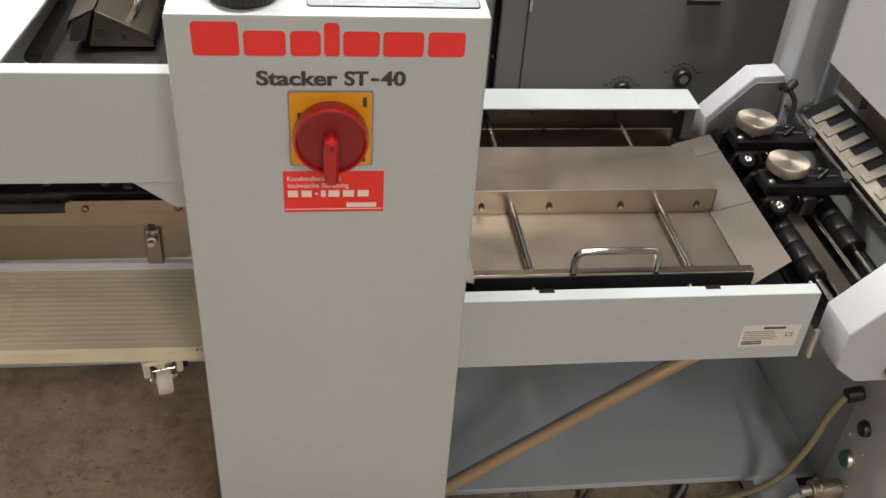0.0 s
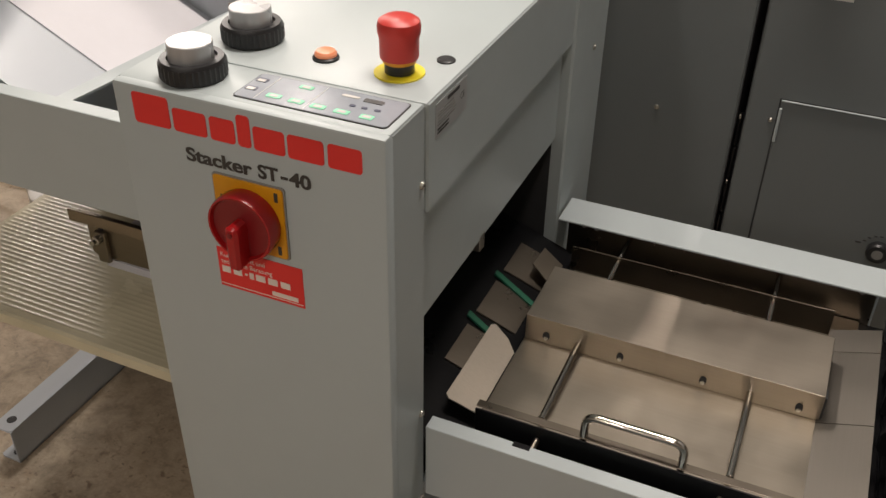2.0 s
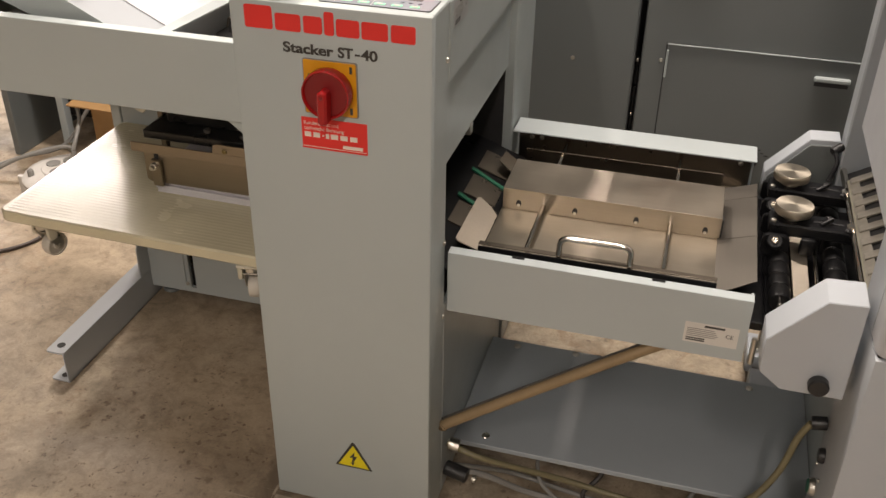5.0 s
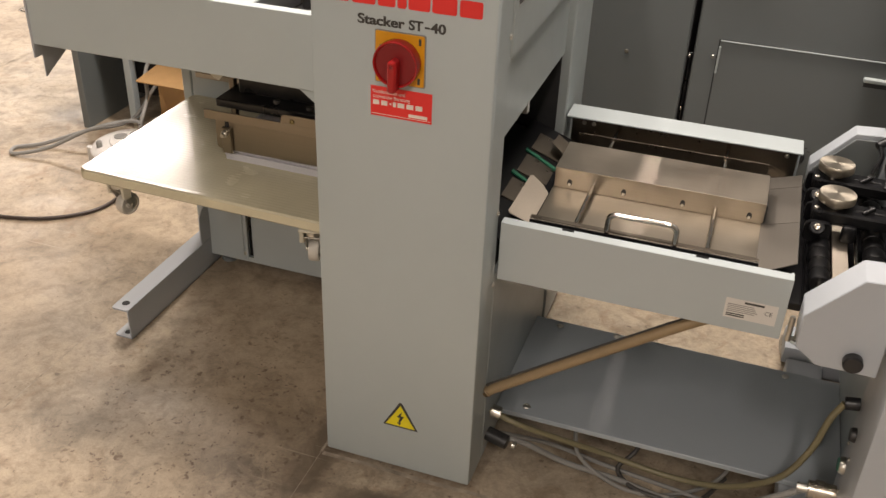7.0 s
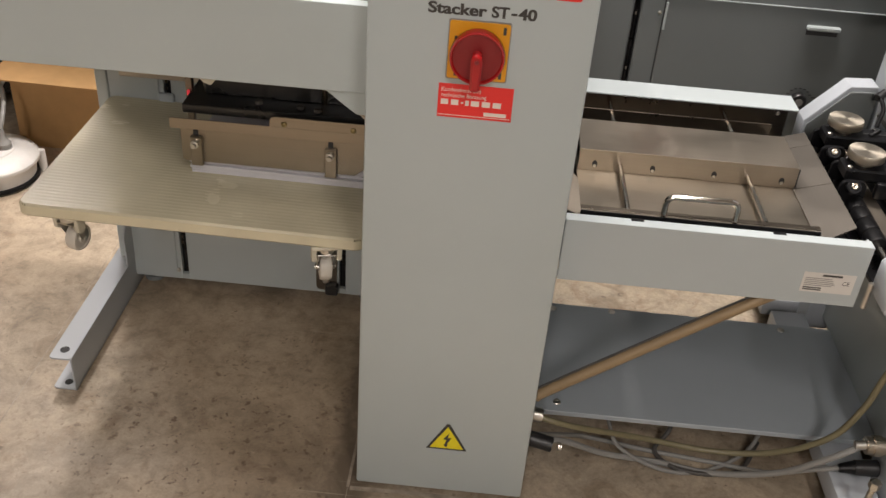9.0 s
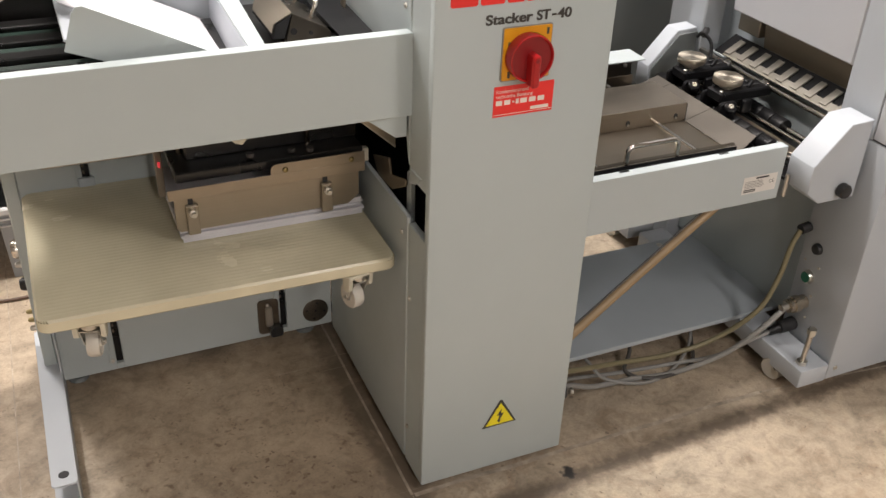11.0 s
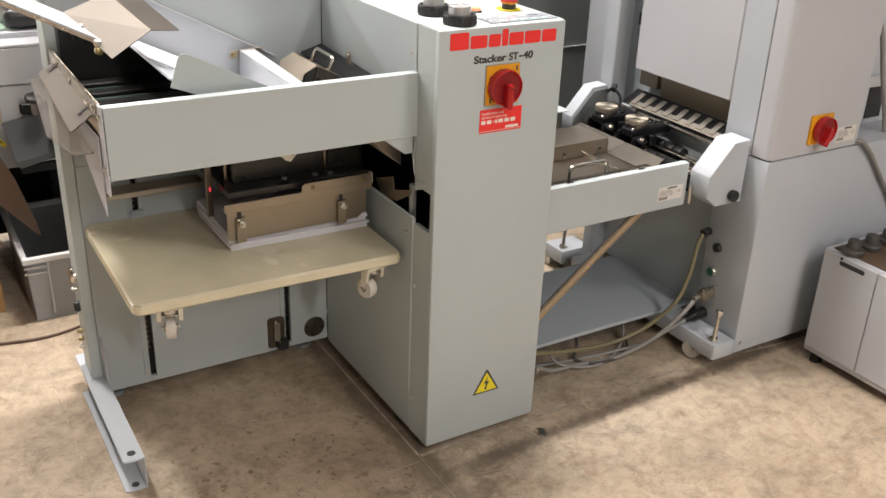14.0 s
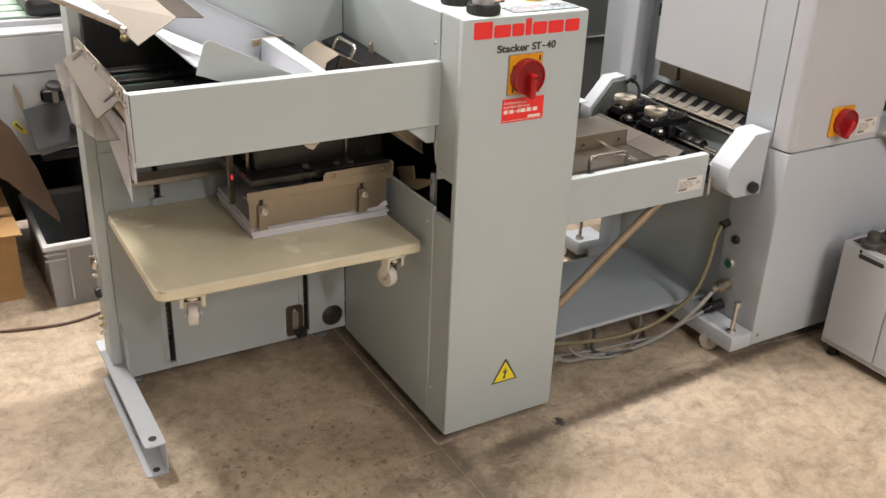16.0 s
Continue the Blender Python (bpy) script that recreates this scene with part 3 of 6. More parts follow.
for px, pz in ((-0.028, 0.806), (0.030, 0.806), (-0.030, 0.850), (0.031, 0.866)):
    part("plate_mark", prism(round_rect(px - 0.002, px + 0.002, pz - 0.005, pz + 0.005, 0.001), "y", -0.0039, -0.003, 0), INK_DARK, switch)

sticker = part("service_sticker", box(-0.048, 0.051, -0.0008, 0.0004, 0.740, 0.788, 0), INK_RED, stacker, "red service sticker with white print")
words("lettering", "Kundendienst und", 0.0055, 0.052, (-0.044, -0.0012, 0.7775), FRONT, INK_WHITE, sticker, 0.004)
words("lettering", "technische Beratung", 0.0055, 0.060, (-0.044, -0.0012, 0.7695), FRONT, INK_WHITE, sticker, 0.004)
nx = -0.044
for nw in (0.010, 0.010, 0.003, 0.005, 0.011, 0.011, 0.011):
    part("number_bar", box(nx, nx + nw, -0.0013, -0.0005, 0.7585 if nw > 0.004 else 0.761, 0.7660 if nw > 0.004 else 0.7635, 0), INK_WHITE, sticker)
    nx += nw + (0.0035 if nw > 0.006 else 0.0025)
part("print_line", box(-0.047, 0.0495, -0.0012, -0.0005, 0.7432, 0.7440, 0), INK_WHITE, sticker)
part("print_bar", box(0.014, 0.044, -0.0013, -0.0005, 0.7458, 0.7510, 0), INK_WHITE, sticker)

# warning triangle
tri_c, tri_z = 0.0075, 0.1235
warn = part("warning_sign", prism([(tri_c - 0.0345, tri_z - 0.002), (tri_c + 0.0345, tri_z - 0.002), (tri_c + 0.0025, tri_z + 0.0565), (tri_c - 0.0025, tri_z + 0.0565)], "y", -0.0006, 0.0004, 0), INK_DARK, stacker, "yellow and black voltage warning triangle")
part("sign_face", prism([(tri_c - 0.0285, tri_z + 0.0015), (tri_c + 0.0285, tri_z + 0.0015), (tri_c, tri_z + 0.0505)], "y", -0.0010, -0.0002, 0), YELLOW_LITE, warn)
part("flash", prism([(tri_c + 0.003, tri_z + 0.037), (tri_c - 0.007, tri_z + 0.022), (tri_c - 0.001, tri_z + 0.022), (tri_c - 0.004, tri_z + 0.010), (tri_c - 0.006, tri_z + 0.010), (tri_c - 0.001, tri_z + 0.004),
                     (tri_c + 0.002, tri_z + 0.0115), (tri_c - 0.0005, tri_z + 0.0105), (tri_c + 0.007, tri_z + 0.026), (tri_c + 0.001, tri_z + 0.026)], "y", -0.0014, -0.0006, 0), INK_DARK, warn)

# dials
for dx, dy in ((-0.078, 0.040), (-0.077, 0.140)):
    skirt = part("dial_skirt", lathe([(0.0300, 0), (0.0315, 0.002), (0.0315, 0.017), (0.0298, 0.020), (0.024, 0.020), (0.022, 0.010), (0.019, 0.010)], (dx, dy, TOP), (0, 0, 1), 40), BLACK, stacker, "black ribbed dial skirt")
    knob = bmesh.new()
    ring = []
    for i in range(24):
        a = 2 * math.pi * i / 24
        r = 0.0212 + (0.0010 if 5 < i < 19 else 0.0) - (0.0018 if i in (6, 18) else 0.0)
        ring.append((r * math.cos(a), r * math.sin(a)))
    merge(prism([(dx + u, dy + w) for u, w in ring], "z", TOP + 0.010, TOP + 0.0355, 0.0009), knob)
    part("dial_knob", knob, KNOB_GREY, skirt, "grey turning knob")
    grip = [(dx + (0.0324 if i % 2 else 0.0311) * math.cos(math.pi * i / 36), dy + (0.0324 if i % 2 else 0.0311) * math.sin(math.pi * i / 36)) for i in range(72)]
    part("dial_grip", prism(grip, "z", TOP + 0.003, TOP + 0.0165, 0), BLACK, skirt)
# button, small cap, emergency stop
btn = part("button_bezel", lathe([(0.0135, 0), (0.0135, 0.002), (0.0115, 0.0035)], (0.014, 0.130, TOP), (0, 0, 1), 28), BLACK, stacker)
part("button_lens", lathe([(0.0112, 0.001), (0.0112, 0.006), (0.0095, 0.0085), (0.004, 0.0095)], (0.014, 0.130, TOP), (0, 0, 1), 28), AMBER, btn, "lit amber push button")
part("blanking_cap", lathe([(0.0095, 0), (0.0095, 0.0015), (0.008, 0.0025)], (0.124, 0.176, TOP), (0, 0, 1), 24), BLACK, stacker)
stop = part("stop_collar", lathe([(0.0145, 0), (0.0145, 0.013)], (0.095, 0.130, TOP), (0, 0, 1), 28), BLACK, stacker, "emergency stop button")
part("stop_disc", lathe([(0.0250, 0), (0.0250, 0.0014), (0.0245, 0.0018)], (0.095, 0.130, TOP), (0, 0, 1), 40), YELLOW_LITE, stop, "yellow emergency stop disc")
part("stop_ring", lathe([(0.0165, 0.0125), (0.0165, 0.0165)], (0.095, 0.130, TOP), (0, 0, 1), 28), YELLOW, stop)
part("stop_head", lathe([(0.0185, 0.0165), (0.0190, 0.020), (0.0192, 0.036), (0.0208, 0.042), (0.0211, 0.048), (0.0198, 0.0530), (0.015, 0.0562), (0.007, 0.0575)], (0.095, 0.130, TOP), (0, 0, 1), 36), RED, stop, "red mushroom emergency stop head")

# keypad
keypad = part("keypad", prism(round_rect(-0.021, 0.137, 0.017, 0.071, 0.005), "z", TOP + 0.0004, TOP + 0.0014, 0), BLACK, stacker, "membrane keypad with lit green keys")
part("keypad_face", prism(round_rect(-0.0198, 0.1358, 0.0182, 0.0698, 0.004), "z", TOP + 0.0012, TOP + 0.0018, 0), KEYPAD, keypad)
kz0, kz1 = TOP + 0.0016, TOP + 0.0023
for kx, ky, kw, kd, kmat in ((-0.012, 0.056, 0.012, 0.008, KEYPAD_DARK), (-0.012, 0.037, 0.012, 0.008, KEYPAD_DARK),
                             (0.034, 0.059, 0.014, 0.007, KEY_GREEN), (0.016, 0.031, 0.015, 0.008, KEY_GREEN), (0.040, 0.030, 0.015, 0.008, KEY_GREEN),
                             (0.063, 0.029, 0.015, 0.008, KEY_GREEN), (0.087, 0.029, 0.015, 0.008, KEY_GREEN), (0.112, 0.029, 0.013, 0.008, KEY_GREEN),
                             (0.090, 0.044, 0.006, 0.004, KEYPAD_DARK), (0.102, 0.044, 0.006, 0.004, KEYPAD_DARK), (0.115, 0.044, 0.006, 0.004, KEYPAD_DARK),
                             (0.104, 0.059, 0.020, 0.007, INK_DARK), (0.080, 0.060, 0.018, 0.004, LABEL_WHITE)):
    part("key", prism(round_rect(kx - kw / 2, kx + kw / 2, ky - kd / 2, ky + kd / 2, 0.0015, 3), "z", kz0, kz1, 0), kmat, keypad)
    if kmat is KEY_GREEN:
        part("key_symbol", box(kx - 0.004, kx + 0.004, ky - 0.0022, ky + 0.0022, kz1 - 0.0002, kz1 + 0.0003, 0), LABEL_WHITE, keypad)
    elif kmat is KEYPAD_DARK and kw > 0.01:
        part("key_symbol", box(kx - 0.004, kx + 0.004, ky - 0.004, ky + 0.001, kz1 - 0.0002, kz1 + 0.0003, 0), LABEL_WHITE, keypad)
for lx in (0.001, 0.052):
    part("keypad_line", box(lx, lx + 0.0006, 0.020, 0.068, kz0, kz1 - 0.0003, 0), LABEL_WHITE, keypad)


def type_plate(x, y, z, w, h, facing, parent, ground=None):
    """A pale rating plate with unreadable print as bars."""
    def slab(u0, u1, v0, v1, d0, d1, mat, par, nm):
        b = box(u0, u1, y - d1, y - d0, v0, v1, 0) if facing == "y" else box(x + d0, x + d1, u0, u1, v0, v1, 0)
        return part(nm, b, mat, par)
    u = x if facing == "y" else y
    plate = slab(u, u + w, z - h, z, -0.0002, 0.0006, ground or LABEL_WHITE, parent, "rating_plate")
    slab(u + w * 0.36, u + w * 0.74, z - h * 0.17, z - h * 0.07, 0.0005, 0.0010, INK_DARK, plate, "print_bar")
    rnd = random.Random(5)
    for i in range(5):
        zz = z - h * (0.27 + 0.09 * i)
        slab(u + w * 0.05, u + w * (0.40 + 0.25 * rnd.random()), zz - h * 0.035, zz, 0.0005, 0.0009, CABLE_GREY, plate, "print_bar")
    for i in range(2):
        zz = z - h * (0.74 + 0.10 * i)
        slab(u + w * 0.05, u + w * 0.40, zz - h * 0.06, zz, 0.0005, 0.0009, INK_DARK, plate, "print_bar")
    turn = FRONT if facing == "y" else Euler((radians(90), 0, radians(90))).to_matrix().to_4x4()
    spot = (u + w * 0.77, y - 0.0010, z - h * 0.54) if facing == "y" else (x + 0.0010, u + w * 0.77, z - h * 0.54)
    words("lettering", "CE", h * 0.20, w * 0.14, spot, turn, INK_DARK, plate)
    return plate


type_plate(0.1475, 0.098, 0.941, 0.075, 0.036, "x", stacker, LABEL_SILVER)

# ---- left side: beam, back unit, lift, foot ----
bm = prism([(0.075, 0.727), (0.096, 0.727), (0.096, 0.730), (0.078, 0.730), (0.078, 0.852), (0.096, 0.852), (0.096, 0.855), (0.075, 0.855)], "x", -0.737, -0.1445, 0.0008)
beam = part("front_beam", bm, PAINT, stacker, "long light grey front beam")
part("beam_end", box(-0.7425, -0.7385, 0.0745, 0.098, 0.700, 0.858, 0.001), PAINT_FAR, beam)
for bz in (0.745, 0.838):
    screw((-0.7425, 0.085, bz), (-1, 0, 0), beam, 0.006)

# back unit with the two lift slots
BY = 0.530
for x0, x1 in ((-0.7215, -0.611), (-0.597, -0.262), (-0.248, -0.1463)):
    part("back_panel", box(x0, x1, BY, BY + 0.012, 0.030, 0.600, 0.0012), PAINT_COOL, stacker)
part("back_panel", box(-0.7215, -0.1463, BY, BY + 0.012, 0.6005, 0.99, 0.0012), PAINT_COOL, stacker)
part("back_shell", box(-0.722, -0.145, BY + 0.030, 0.600, 0.035, 0.97, 0.002), PAINT_COOL, stacker)
# dark strip added to stop light leaking under the back panel
part("leak_block", box(-0.715, -0.150, 0.585, 0.597, 0.002, 0.040, 0.001), VOID, stacker)
part("end_panel", box(-0.746, -0.7220, BY - 0.003, 0.602, 0.030, 0.985, 0.002), PAINT, stacker)
for rx in (-0.604, -0.255):
    rail = part("lift_rail", box(rx - 0.0065, rx + 0.0065, BY + 0.010, BY + 0.029, 0.040, 0.598, 0.001), BLACK_METAL, stacker, "dark lift rail in its slot")
    teeth = bmesh.new()
    for i in range(34):
        box(rx - 0.0055, rx - 0.0015, BY + 0.006, BY + 0.0105, 0.12 + i * 0.0140, 0.1265 + i * 0.0140, 0, 1, teeth)
    part("rack_teeth", teeth, STEEL_DARK, rail, kind="stuff")
    part("rail_strip", box(rx - 0.021, rx - 0.0165, BY - 0.003, BY, 0.050, 0.590, 0.0008), PAINT_COOL, rail)
    part("slot_end", box(rx - 0.0068, rx + 0.0068, BY + 0.0005, BY + 0.0115, 0.0305, 0.0440, 0.0005), PAINT_COOL, stacker)
    screw((rx - 0.016, BY, 0.054), (0, -1, 0), stacker, 0.006)
    lift = part("lift_arm", box(rx - 0.005, rx + 0.005, 0.24, BY + 0.008, 0.433, 0.4435, 0.001), BLACK_METAL, stacker)
    part("lift_block", box(rx - 0.016, rx + 0.014, BY - 0.010, BY - 0.001, 0.450, 0.482, 0.002), PAINT_SHEET, stacker)
clip = part("latch_plate", prism(round_rect(-0.312, -0.266, 0.040, 0.128, 0.010), "y", BY - 0.004, BY, 0.0006), STEEL_DARK, stacker, "dull zinc latch plate with a dark lever")
part("latch_lever", prism(round_rect(-0.290, -0.262, 0.038, 0.064, 0.006), "y", BY - 0.022, BY - 0.004, 0.002), BLACK, clip)
part("latch_hook", prism(round_rect(-0.297, -0.281, 0.062, 0.112, 0.005), "y", BY - 0.012, BY - 0.004, 0.0015), ZINC, clip)
for cz in (0.075, 0.10, 0.115):
    screw((-0.290, BY - 0.004, cz), (0, -1, 0), clip, 0.004)
vent = part("vent_disc", lathe([(0.029, 0), (0.029, 0.0015), (0.027, 0.002)], (-0.183, BY, 0.072), (0, -1, 0), 36), STEEL_DARK, stacker, "round grey perforated disc")
for hx, hz in ((0.0, 0.0), (-0.020, 0.004), (0.020, -0.004), (0.004, 0.020), (-0.004, -0.020)):
    part("vent_hole", lathe([(0.0026, 0), (0.0026, 0.0006)], (-0.183 + hx, BY - 0.002, 0.072 + hz), (0, -1, 0), 10), VOID, vent)
perforation = bmesh.new()
for i in range(-6, 7):
    for j in range(-6, 7):
        if i * i + j * j < 36:
            lathe([(0.0009, 0), (0.0009, 0.0004)], (-0.183 + i * 0.0040, BY - 0.002, 0.072 + j * 0.0040), (0, -1, 0), 5, perforation)
part("vent_perforation", perforation, INK_DARK, vent, kind="stuff")
for fx in (-0.69, -0.20):
    part("levelling_foot", lathe([(0.020, 0), (0.022, 0.003), (0.018, 0.009), (0.006, 0.012), (0.006, 0.035)], (fx, 0.570, 0.0), (0, 0, 1), 20), PAINT_DARK, stacker)

# sockets on the end panel
for oz, orr, omat in ((0.335, 0.019, CHROME), (0.255, 0.013, BLACK), (0.190, 0.005, BRASS), (0.170, 0.005, BRASS), (0.150, 0.006, ZINC), (0.300, 0.006, ZINC)):
    part("socket", lathe([(orr, 0), (orr, 0.006), (orr * 0.8, 0.012), (orr * 0.5, 0.013)], (-0.746, 0.565, oz), (-1, 0, 0), 20), omat, stacker)

# foot channel: open to one side
FX0, FX1, FY0 = -0.760, -0.716, 0.177
bm = prism([(FX1 - 0.003, 0.0), (FX1, 0.0), (FX1, 0.077), (FX1 - 0.003, 0.077)], "y", FY0, 0.60, 0.0006)
prism(round_rect(FX0, FX1, FY0, 0.655, 0.008, 3), "z", 0.075, 0.079, 0.0006, bm)
prism([(FX0 - 0.002, FY0 + 0.004), (FX0 + 0.004, FY0), (FX1, FY0), (FX1, 0.60), (FX0 - 0.002, 0.60)], "z", 0.0005, 0.004, 0.0006, bm)
foot = part("foot_channel", bm, PAINT_LILAC, stacker, "blue-grey steel foot channel on the floor")
for hy in (FY0 + 0.026, 0.545):
    part("bolt_hole", lathe([(0.009, 0), (0.009, 0.0006)], (FX0 + 0.022, hy, 0.079), (0, 0, 1), 20), VOID, foot)
part("bolt_hole", lathe([(0.008, 0), (0.008, 0.0006)], (FX0 + 0.022, FY0 + 0.018, 0.004), (0, 0, 1), 20), VOID, foot)
part("foot_gusset", prism([(0.487, 0.0795), (0.600, 0.0795), (0.600, 0.185), (0.535, 0.185), (0.500, 0.172), (0.487, 0.155)], "x", -0.7190, -0.7150, 0.001), PAINT_LILAC, stacker)

# black belt deck behind the beam
part("belt_deck", box(-0.735, -0.432, 0.100, 0.500, 0.770, 0.782, 0.001), DECK_BLACK, stacker)
part("belt_deck", box(-0.330, -0.16, 0.100, 0.500, 0.770, 0.782, 0.001), DECK_BLACK, stacker)
part("deck_front", box(-0.735, -0.44, 0.128, 0.134, 0.716, 0.768, 0.001), STEEL_DARK, stacker)
for i in range(5):
    y0 = 0.135 + i * 0.075
    part("deck_belt", box(-0.730, -0.434, y0, y0 + 0.020, 0.783, 0.787, 0.001), GREEN_DARK, stacker)
    part("deck_bar", box(-0.730, -0.44, y0 + 0.030, y0 + 0.062, 0.783, 0.793, 0.002), DECK_BLACK, stacker)
part("deck_back", prism([(-0.720, 0.783), (-0.432, 0.783), (-0.720, 0.925)], "y", 0.516, 0.522, 0.001), DECK_BLACK, stacker)
part("deck_side", box(-0.741, -0.735, 0.10, 0.528, 0.735, 0.855, 0.001), STEEL_DULL, stacker)

# hinged flaps at the open end
flap = part("end_flap", sheet([(-0.738, 0.128, 0.836), (-0.780, 0.126, 0.806), (-0.782, 0.136, 0.804), (-0.773, 0.468, 0.822), (-0.766, 0.474, 0.827), (-0.733, 0.452, 0.850)], 0.002), STEEL_FLAP, stacker, "bent steel end flap")
for fy in (0.165, 0.435):
    k = (fy - 0.128) / 0.324
    part("flap_slot", sheet([(-0.7435, fy - 0.004, 0.8337 + k * 0.014), (-0.7435, fy + 0.004, 0.8340 + k * 0.014), (-0.762, fy + 0.004, 0.8205 + k * 0.015), (-0.762, fy - 0.004, 0.8202 + k * 0.015)], 0.0008), VOID, flap)
    part("flap_hinge", rod((-0.7445, fy - 0.012, 0.836 + fy * 0.03), (-0.7445, fy + 0.012, 0.836 + fy * 0.03), 0.0035, 12), CHROME, flap)
part("clear_flap", sheet([(-0.752, 0.110, 0.770), (-0.788, 0.108, 0.772), (-0.797, 0.30, 0.748), (-0.790, 0.470, 0.815), (-0.760, 0.470, 0.810)], 0.002), CLEAR, stacker, "clear plastic end flap")
part("end_guard", sheet([(-0.7445, 0.100, 0.655), (-0.7445, 0.100, 0.800), (-0.7465, 0.400, 0.805), (-0.7465, 0.330, 0.770)], 0.002), PAINT_FAR, stacker)
part("end_strip", box(-0.7445, -0.7405, 0.096, 0.500, 0.832, 0.860, 0.001), STEEL_Y, stacker)
for fy in (0.12, 0.30, 0.46):
    screw((-0.7445, fy, 0.846), (-1, 0, 0), stacker, 0.006)

# sloping chute above the deck
SL = math.tan(radians(-26.5))


def chute_z(x, base):
    return base + (x + 0.349) * SL


floor_l, floor_r = -0.610, -0.345
part("chute_floor", sheet([(floor_l, 0.125, chute_z(floor_l, 0.748)), (floor_r, 0.125, chute_z(floor_r, 0.748)), (floor_r, 0.520, chute_z(floor_r, 0.748)), (floor_l, 0.520, chute_z(floor_l, 0.748))], 0.003), PAINT_LILAC, stacker)
part("chute_side", sheet([(-0.612, 0.118, 0.866), (-0.596, 0.118, 0.915), (-0.590, 0.118, 0.922), (-0.582, 0.118, 0.923), (-0.340, 0.118, 0.802), (-0.340, 0.118, 0.770), (-0.560, 0.118, 0.846)], 0.003), PAINT, stacker)
part("chute_side", sheet([(-0.735, 0.524, 0.915), (-0.735, 0.524, 1.042), (-0.268, 0.524, 0.800), (-0.300, 0.524, 0.712)], 0.004), PAINT_LILAC, stacker)
part("chute_lip", sheet([(-0.735, 0.514, 1.043), (-0.268, 0.514, 0.801), (-0.268, 0.5275, 0.801), (-0.735, 0.5275, 1.043)], 0.003), PAINT_FAR, stacker)
solid("paper_sheet", sheet([(-0.606, 0.286, chute_z(-0.606, 0.7515)), (-0.364, 0.286, chute_z(-0.364, 0.7515)), (-0.364, 0.506, chute_z(-0.364, 0.7515)), (-0.606, 0.506, chute_z(-0.606, 0.7515))], 0.0016), PAPER, "white sheets of paper lying on the sloping chute", "paper")
# long rail and bent bracket over the open end
rail = part("guide_rail", sheet([(-0.960, 0.225, 1.070), (-0.700, 0.225, 0.932), (-0.690, 0.300, 0.940), (-0.950, 0.300, 1.078)], 0.004), PAINT_LILAC, stacker, "pale sloping guide rail")
part("rail_edge", sheet([(-0.960, 0.2235, 1.062), (-0.700, 0.2235, 0.924), (-0.700, 0.2235, 0.931), (-0.960, 0.2235, 1.069)], 0.002), STEEL, rail)
bm = sheet([(-0.745, 0.300, 0.968), (-0.690, 0.185, 0.908), (-0.612, 0.215, 0.945), (-0.655, 0.330, 0.992)], 0.002)
sheet([(-0.612, 0.215, 0.945), (-0.548, 0.265, 0.930), (-0.590, 0.380, 0.975), (-0.655, 0.330, 0.992)], 0.002, 0, bm)
brk = part("bent_bracket", bm, STEEL_FLAP, stacker, "folded steel bracket")
part("bracket_slot", sheet([(-0.684, 0.256, 0.9535), (-0.679, 0.246, 0.9485), (-0.632, 0.287, 0.9705), (-0.634, 0.294, 0.9735)], 0.0008), VOID, brk)
for q in ((-0.722, 0.262, 0.946), (-0.703, 0.222, 0.926)):
    part("wing_screw", lathe([(0.007, 0), (0.007, 0.008), (0.003, 0.010)], q, (-0.3, -0.2, 0.9), 14), ZINC, brk)
part("brass_knob", lathe([(0.006, 0), (0.0075, 0.004), (0.007, 0.012), (0.003, 0.014)], (-0.704, 0.226, 0.916), (0, -1, 0), 18), BRASS, brk)

# stop rail across the chute, box with handle, dark plate
stp = part("stop_rail", sheet([(-0.352, 0.505, 0.821), (-0.318, 0.505, 0.821), (-0.343, 0.110, 0.828), (-0.366, 0.110, 0.828)], 0.003), PAINT_COOL, stacker, "brushed steel stop rail")
part("rail_face", sheet([(-0.3665, 0.110, 0.826), (-0.3525, 0.505, 0.819), (-0.356, 0.505, 0.752), (-0.371, 0.110, 0.756)], 0.002), PAINT_LILAC, stp)
part("rail_tab", sheet([(-0.374, 0.506, 0.806), (-0.300, 0.506, 0.820), (-0.300, 0.506, 0.826), (-0.374, 0.506, 0.822)], 0.003), STEEL_DULL, stp)
part("tab_screw", lathe([(0.006, 0), (0.006, 0.005), (0.003, 0.007)], (-0.366, 0.5045, 0.814), (0, -1, 0), 14), BRASS, stp)
# folded hood: a sloping cover plate over a chamfered block, open at the front
hood = part("steel_hood", sheet([(-0.302, 0.276, 0.804), (-0.298, 0.276, 0.819), (-0.268, 0.276, 0.834), (-0.268, 0.402, 0.834), (-0.298, 0.402, 0.819), (-0.302, 0.402, 0.804)], 0.0015), STEEL_SATIN, stacker, "folded steel hood with a bar handle")
# dark plug stands in for shade in the hood's open end
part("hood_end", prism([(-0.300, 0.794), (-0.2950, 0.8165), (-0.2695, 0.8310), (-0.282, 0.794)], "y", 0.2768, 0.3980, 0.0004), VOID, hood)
part("hood_block", prism([(-0.280, 0.786), (-0.2675, 0.8318), (-0.210, 0.803), (-0.204, 0.795), (-0.204, 0.786)], "y", 0.279, 0.405, 0.0012), STEEL_DARK, hood)
part("hood_plate", sheet([(-0.205, 0.262, 0.748), (-0.165, 0.250, 0.788), (-0.165, 0.500, 0.788), (-0.205, 0.500, 0.800)], 0.002), BLACK_METAL, hood)
